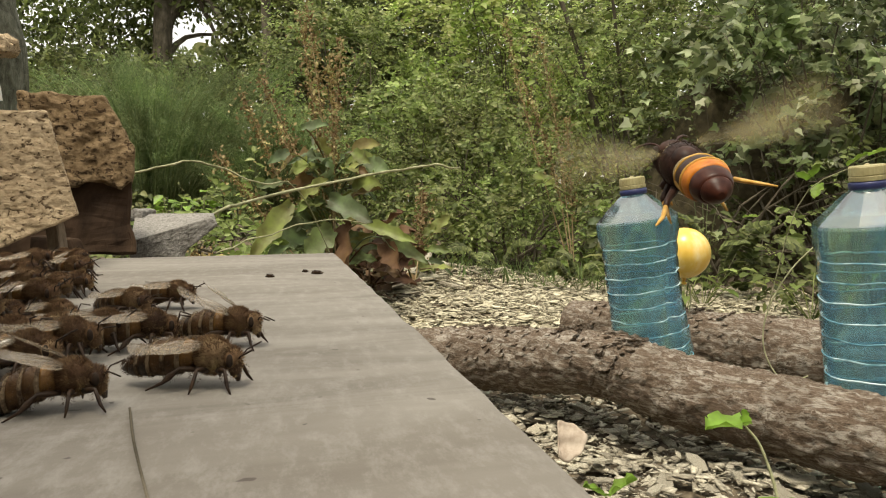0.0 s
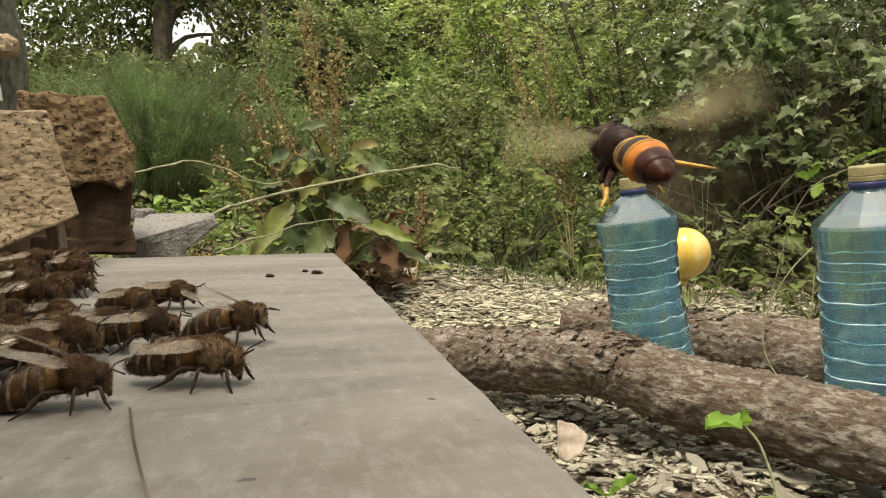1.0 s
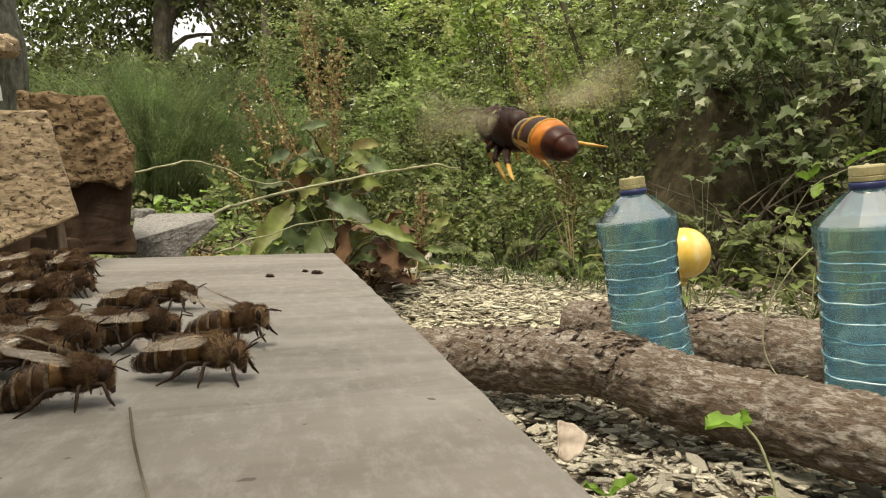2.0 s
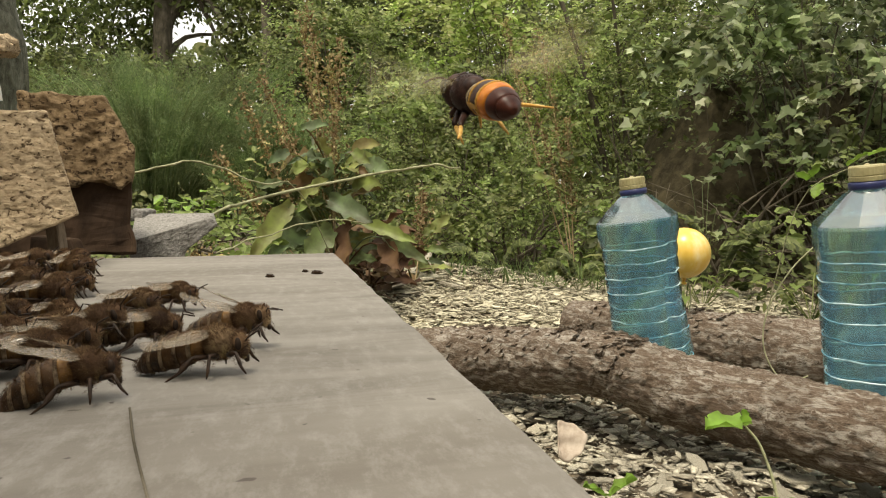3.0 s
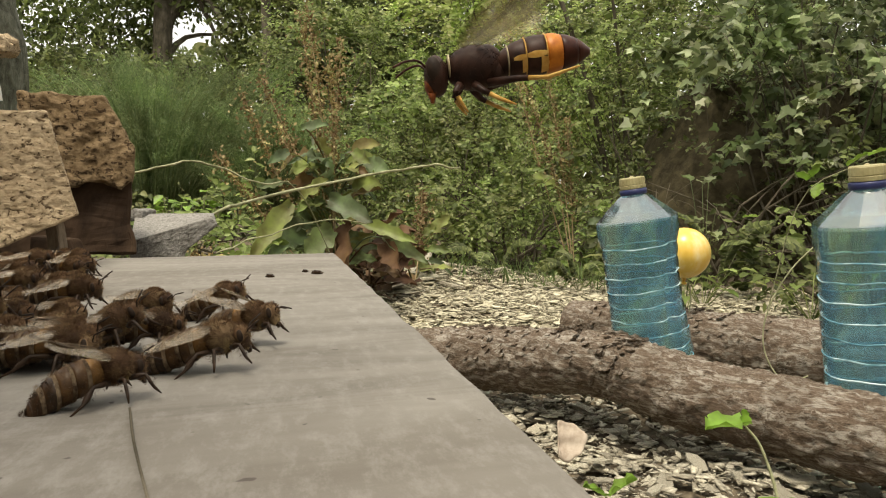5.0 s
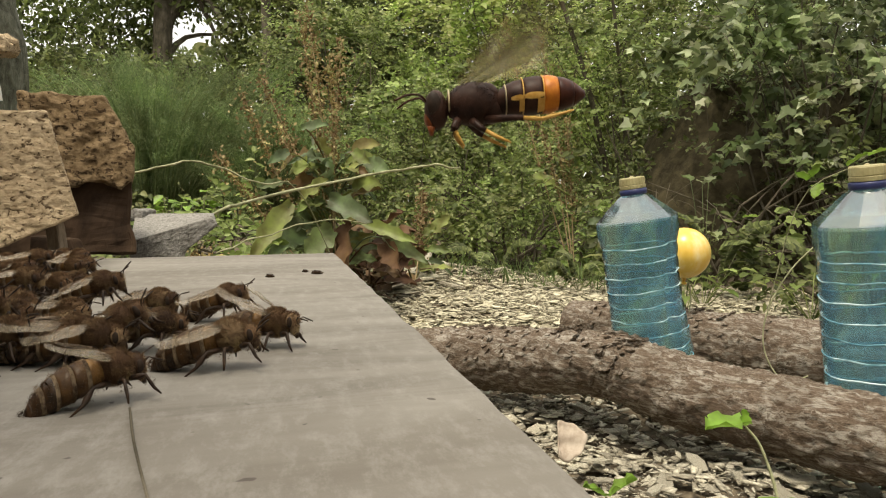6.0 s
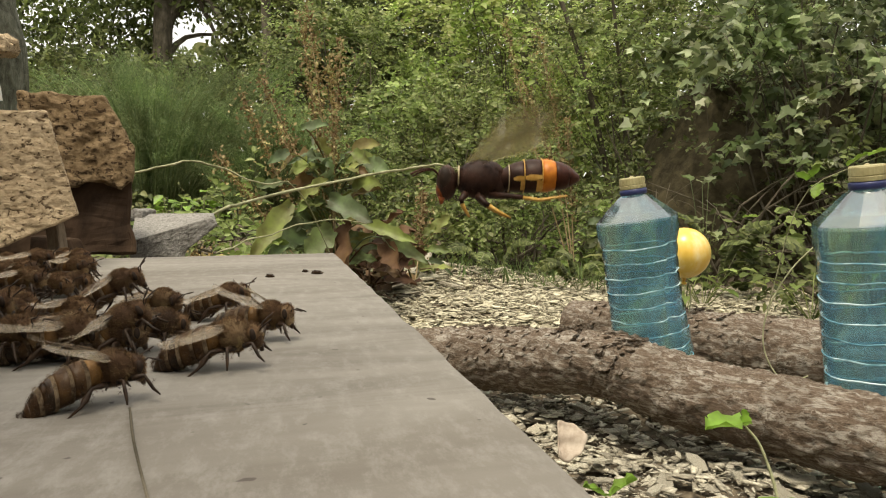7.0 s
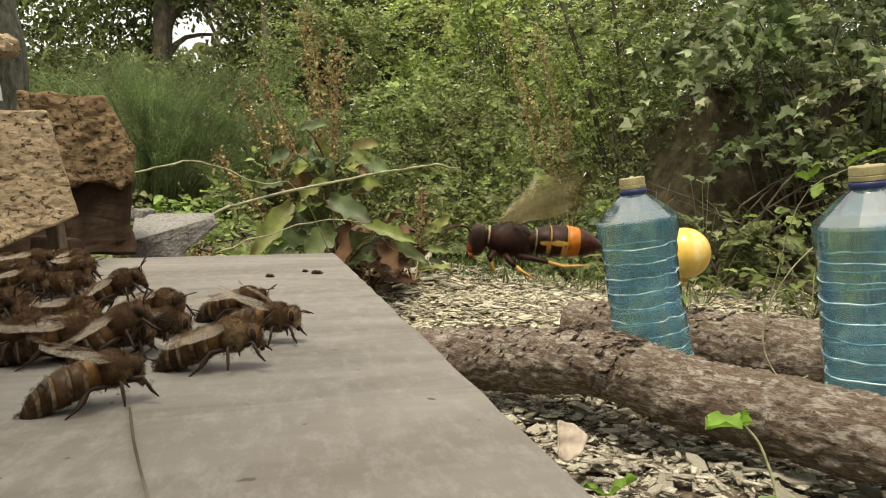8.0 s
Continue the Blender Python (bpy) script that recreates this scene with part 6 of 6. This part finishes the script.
# ---- what moves ----
BEES = [
    (1, 0.8, 0.0, 2.0, "striped honey bee with raised wings and lowered abdomen",
     [(0.0, -0.0366, 0.0726, 14, -2), (1.5, -0.0363, 0.0735, 14, -3), (2.8, -0.0366, 0.0755, 20, -6), (3.5, -0.0356, 0.0770, 34, -9), (4.0, -0.0346, 0.0770, 38, -6), (4.5, -0.0340, 0.0765, 40, -6), (6.0, -0.0338, 0.0760, 40, -6), (8.0, -0.0336, 0.0750, 38, -6)]),
    (2, 0.12, 0.0, 0.5, "brown honey bee crouching at the front of the cluster",
     [(0.0, -0.0263, 0.0822, -4, 3), (1.5, -0.0262, 0.0835, -4, 2), (2.8, -0.0268, 0.0880, 2, -4), (3.5, -0.0268, 0.0885, 6, -9), (4.5, -0.0270, 0.0890, 8, -12), (5.8, -0.0262, 0.0915, 8, -10), (8.0, -0.0256, 0.0915, 8, -11)]),
    (3, 0.9, 0.5, 0.4, "alert honey bee with raised head at the front of the cluster",
     [(0.0, -0.0299, 0.1065, -8, 0), (1.0, -0.0290, 0.1082, -4, -8), (2.8, -0.0278, 0.1049, -6, -10), (3.5, -0.0276, 0.1080, -4, -14), (4.2, -0.0280, 0.1100, -4, -15), (4.7, -0.0278, 0.1090, -6, -14), (5.8, -0.0240, 0.1049, -12, 0), (6.2, -0.0248, 0.1082, -8, -2), (6.5, -0.0262, 0.1117, -6, -4), (8.0, -0.0245, 0.1093, -6, -4)]),
    (4, 0.32, 0.3, 1.0, "brown honey bee with spread wings in the middle of the cluster",
     [(0.0, -0.0471, 0.1028, -6, -4), (1.5, -0.0468, 0.1032, -6, -6), (2.8, -0.0464, 0.1010, 2, -16), (3.5, -0.0434, 0.0990, 8, -28), (4.5, -0.0424, 0.0985, 8, -28), (5.8, -0.0416, 0.0985, 12, -30), (6.6, -0.0408, 0.0980, 12, -32), (8.0, -0.0402, 0.0970, 16, -34)]),
    (3, 0.2, 0.2, 0.6, "honey bee pushing forward from behind the others",
     [(0.0, -0.0530, 0.1466, -5, 0), (2.8, -0.0520, 0.1450, -5, 0), (3.8, -0.0455, 0.1369, 0, -8), (4.2, -0.0390, 0.1345, 2, -22), (4.5, -0.0382, 0.1335, 2, -24), (5.8, -0.0371, 0.1300, -2, -16), (6.5, -0.0378, 0.1320, 0, -18), (8.0, -0.0337, 0.1290, -4, -10)]),
    (1, 0.0, 0.2, 0.4, "brown honey bee climbing over its neighbours",
     [(0.0, -0.0665, 0.1200, -4, 0), (4.0, -0.0635, 0.1230, -2, 0), (5.8, -0.0575, 0.1240, 6, -14), (6.5, -0.0540, 0.1240, 8, -22), (8.0, -0.0520, 0.1230, 10, -26)]),
    (2, 0.0, 0.1, 0.8, "honey bee walking beside the cluster",
     [(0.0, -0.0490, 0.0864, 2, 0), (3.0, -0.0480, 0.0870, 4, 0), (5.0, -0.0465, 0.0900, 6, 0), (6.5, -0.0435, 0.0960, 8, -2), (8.0, -0.0425, 0.0985, 6, -2)]),
    (4, 0.0, 0.0, 0.8, "dark honey bee in the tangle at the hive entrance", [(0.0, -0.1009, 0.1812, -10, 0), (4.0, -0.1009, 0.1812, -6, 0), (8.0, -0.1000, 0.1812, -12, 2)]),
    (2, 0.2, 0.2, 0.6, "dark honey bee in the tangle at the hive entrance", [(0.0, -0.1051, 0.2044, -15, -6), (4.0, -0.1045, 0.2040, -18, -4), (8.0, -0.1051, 0.2044, -12, -6)]),
    (3, 0.0, 0.0, 0.6, "honey bee facing out of the tangle with raised feelers", [(0.0, -0.0825, 0.1660, -12, -4), (2.0, -0.0823, 0.1660, -8, -2), (5.0, -0.0825, 0.1655, -14, -4), (8.0, -0.0825, 0.1660, -10, -3)]),
    (1, 0.0, 0.0, 0.5, "honey bee at the edge of the tangle", [(0.0, -0.0775, 0.1480, -8, 0), (4.0, -0.0775, 0.1485, -4, 0), (8.0, -0.0770, 0.1475, -8, 0)]),
    (2, 0.0, 0.0, 0.5, "honey bee half hidden in the cluster", [(0.0, -0.0865, 0.1400, 0, 0), (8.0, -0.0860, 0.1405, 4, 0)]),
    (4, 0.0, 0.0, 0.5, "honey bee half hidden in the cluster", [(0.0, -0.0640, 0.1030, 0, 0), (5.0, -0.0635, 0.1030, -6, 0), (8.0, -0.0605, 0.1060, -20, 0)]),
    (3, 0.0, 0.0, 0.5, "honey bee at the back of the cluster", [(0.0, -0.0560, 0.0829, 4, 0), (4.0, -0.0555, 0.0832, 0, 0), (8.0, -0.0560, 0.0840, 6, 0)]),
    (1, 0.0, 0.0, 0.4, "honey bee in the tangle at the hive entrance", [(0.0, -0.0930, 0.1560, -4, 0), (8.0, -0.0930, 0.1565, -8, 0)]),
    (2, 0.1, 0.0, 0.5, "honey bee in the tangle at the hive entrance", [(0.0, -0.0945, 0.1730, -20, -6), (8.0, -0.0940, 0.1735, -16, -4)]),
    (4, 0.0, 0.0, 0.5, "honey bee pressed among its neighbours", [(0.0, -0.0720, 0.1235, -10, 0), (8.0, -0.0715, 0.1240, -4, 0)]),
    (2, 0.2, 0.0, 0.6, "honey bee pressed among its neighbours", [(0.0, -0.0590, 0.1130, 6, -4), (4.0, -0.0585, 0.1135, 2, -4), (8.0, -0.0580, 0.1180, 6, -4)]),
    (3, 0.0, 0.2, 0.5, "honey bee on top of the tangle", [(0.0, -0.0880, 0.1560, -25, -12), (4.0, -0.0885, 0.1555, -20, -14), (8.0, -0.0880, 0.1560, -28, -12)]),
    (1, 0.3, 0.1, 0.5, "honey bee on top of the tangle", [(0.0, -0.0925, 0.1690, -5, -14), (8.0, -0.0925, 0.1695, -10, -12)]),
    (4, 0.1, 0.0, 0.5, "honey bee leaving the hive entrance", [(0.0, -0.1130, 0.1900, -8, 0), (8.0, -0.1125, 0.1900, -4, 0)]),
    (2, 0.0, 0.2, 0.6, "honey bee leaving the hive entrance", [(0.0, -0.0930, 0.1860, -30, -6), (8.0, -0.0930, 0.1860, -24, -6)]),
    (3, 0.0, 0.0, 0.5, "honey bee pressed among its neighbours", [(0.0, -0.0690, 0.0960, 4, 0), (8.0, -0.0680, 0.0965, 8, 0)]),
    (1, 0.0, 0.2, 0.7, "honey bee crowded on the landing board", [(0.0, -0.0545, 0.0935, -13, -10), (4.0, -0.0549, 0.0928, -9, -10), (8.0, -0.0533, 0.0931, -20, -10)]),
    (2, 0.1, 0.0, 0.4, "honey bee climbing over another bee", [(0.0, -0.0640, 0.1010, -14, -10), (4.0, -0.0642, 0.1017, -22, -10), (8.0, -0.0622, 0.1016, -14, -10)]),
    (3, 0.1, 0.2, 1.0, "dark honey bee half hidden by its neighbours", [(0.0, -0.0665, 0.1125, -16, -4), (4.0, -0.0657, 0.1132, -13, -4), (8.0, -0.0663, 0.1127, -12, -4)]),
    (4, 0.0, 0.0, 0.7, "honey bee crowded on the landing board", [(0.0, -0.0765, 0.1310, 4, -4), (4.0, -0.0767, 0.1317, 5, -4), (8.0, -0.0765, 0.1306, 5, -4)]),
    (1, 0.1, 0.2, 1.0, "honey bee climbing over another bee", [(0.0, -0.0800, 0.1410, 20, -4), (4.0, -0.0801, 0.1409, 19, -4), (8.0, -0.0793, 0.1416, 13, -4)]),
    (2, 0.1, 0.2, 1.0, "dark honey bee half hidden by its neighbours", [(0.0, -0.0860, 0.1510, -23, 0), (4.0, -0.0857, 0.1510, -21, 0), (8.0, -0.0857, 0.1513, -29, 0)]),
    (3, 0.35, 0.2, 0.7, "honey bee crowded on the landing board", [(0.0, -0.0845, 0.1690, -2, -4), (4.0, -0.0848, 0.1689, 0, -4), (8.0, -0.0831, 0.1684, 0, -4)]),
    (4, 0.35, 0.0, 0.7, "honey bee climbing over another bee", [(0.0, -0.0990, 0.1755, -22, 0), (4.0, -0.0984, 0.1757, -23, 0), (8.0, -0.0987, 0.1764, -21, 0)]),
    (1, 0.0, 0.2, 1.0, "dark honey bee half hidden by its neighbours", [(0.0, -0.1040, 0.1880, 1, 0), (4.0, -0.1045, 0.1887, 2, 0), (8.0, -0.1024, 0.1889, -7, 0)]),
    (2, 0.1, 0.0, 1.0, "honey bee crowded on the landing board", [(0.0, -0.0970, 0.1960, -8, -10), (4.0, -0.0969, 0.1967, -14, -10), (8.0, -0.0964, 0.1954, -2, -10)]),
    (3, 0.1, 0.2, 1.0, "honey bee climbing over another bee", [(0.0, -0.0880, 0.1775, -10, -4), (4.0, -0.0871, 0.1772, -18, -4), (8.0, -0.0872, 0.1774, -7, -4)]),
    (4, 0.1, 0.0, 0.7, "dark honey bee half hidden by its neighbours", [(0.0, -0.0700, 0.0880, 22, -10), (4.0, -0.0690, 0.0879, 20, -10), (8.0, -0.0698, 0.0871, 19, -10)]),
    (1, 0.35, 0.0, 1.0, "honey bee crowded on the landing board", [(0.0, -0.0480, 0.0950, 10, -4), (4.0, -0.0478, 0.0946, 3, -4), (8.0, -0.0477, 0.0951, 15, -4)]),
    (2, 0.25, 0.1, 0.6, "honey bee squeezed behind the front bees", [(0.0, -0.0415, 0.1045, -10, 0), (3.0, -0.0412, 0.1050, -8, 0), (8.0, -0.0395, 0.1045, -4, -2)]),
    (4, 0.1, 0.2, 0.5, "honey bee walking up from the tangle", [(0.0, -0.0560, 0.1330, -14, 0), (3.0, -0.0540, 0.1320, -12, 0), (6.0, -0.0500, 0.1300, -6, -4), (8.0, -0.0485, 0.1290, -4, -4)]),
    (1, 0.1, 0.1, 0.7, "honey bee crowded on the landing board", [(0.0, -0.0530, 0.1005, -4, 0), (5.0, -0.0525, 0.1010, 2, -2), (8.0, -0.0510, 0.1020, -2, -2)]),
]
HIVE = [(bee(pose(rows[0][1], rows[0][2], BOARD_Z), label, 10 + i, up, head, droop), rows) for i, (seed, up, head, droop, label, rows) in enumerate(BEES)]
HIVE[0][0].scale = (0.88, 0.88, 0.88)
HORNET, WINGS = hornet(pose(0, 0, 0))
# seconds, place of the thorax, heading and climb
FLIGHT = [(0, 0.0367, 0.1135, 0.2397, 89.1, 18.0), (0.5, 0.0327, 0.1147, 0.2414, 101.3, 21.8), (1, 0.0276, 0.1157, 0.2425, 97.6, 18.8), (1.5, 0.0199, 0.1198, 0.2444, 108.7, 19.5), (1.7, 0.0158, 0.1208, 0.2448, 116.6, 18.0), (2.8, 0.0059, 0.1272, 0.2519, 113.5, 19.3), (3.2, 0.0031, 0.1303, 0.2537, 108.7, 17.0), (3.5, -0.0002, 0.1314, 0.2547, 120.8, 17.6), (3.6, -0.001, 0.1314, 0.2544, 126.4, 18.2), (3.9, -0.0015, 0.1334, 0.256, 153.7, 17), (4.0, -0.0013, 0.1344, 0.2557, 165, 15.0), (4.1, -0.0023, 0.1354, 0.2558, 172, 10), (4.3, 0.0014, 0.129, 0.2558, 180.0, -1.4), (4.5, 0.0037, 0.1163, 0.2549, 180.0, 0.8), (4.7, 0.0049, 0.1145, 0.2549, 180.6, -6.9), (5.8, 0.0046, 0.1197, 0.2516, 180.3, -3.7), (6.2, 0.0056, 0.1195, 0.2473, 180.1, -3), (6.5, 0.0068, 0.1278, 0.2429, 180.0, -5), (7.0, 0.0067, 0.1345, 0.2383, 179.7, 1), (7.2, 0.007, 0.1375, 0.2351, 180.0, 0.6), (7.7, 0.009, 0.1413, 0.2308, 180.0, 2.3), (8.0, 0.0127, 0.143, 0.227, 179.7, 6.1)]


def motions():
    for i, (b, rows) in enumerate(HIVE):
        # those deeper in the tangle point every way
        twist = 0 if i < 7 else (i * 29) % 70 - 35
        over = 0.0028 if any(w in b["label"] for w in ("climbing", "on top")) else 0.0
        if rows[0][2] > 0.14 and rows[0][1] < -0.075:
            over += (0.0, 0.0015, 0.003)[i % 3]
        walk(b, [(t, pose(x, y, BOARD_Z + over + 0.004 * max(0.0, math.sin(radians(-pitch))), 0, pitch, yaw + twist) @ Matrix.Translation((-0.0018, 0, 0))) for t, x, y, yaw, pitch in rows])
    walk(HORNET, [(t, pose(x, y, z, -14 * min(1, max(0, (4.1 - t) / 0.6)), -climb, yaw)) for t, x, y, z, yaw, climb in FLIGHT])
    # wing beat: a stroke of 84 degrees that repeats every three thirtieths of a second
    for wing, s, x, sweep in WINGS:
        rows = []
        for k in range(241):
            stroke = (16 if k < 116 else 46) + (0, 37, -37)[k % 3]
            rows.append((k / 30, pose(x, s * 0.0022, 0.0026, s * stroke) @ pose(0, 0, 0, 0, 0, -s * ((52 if k < 116 else 40) - sweep))))
        walk(wing, rows)


motions()
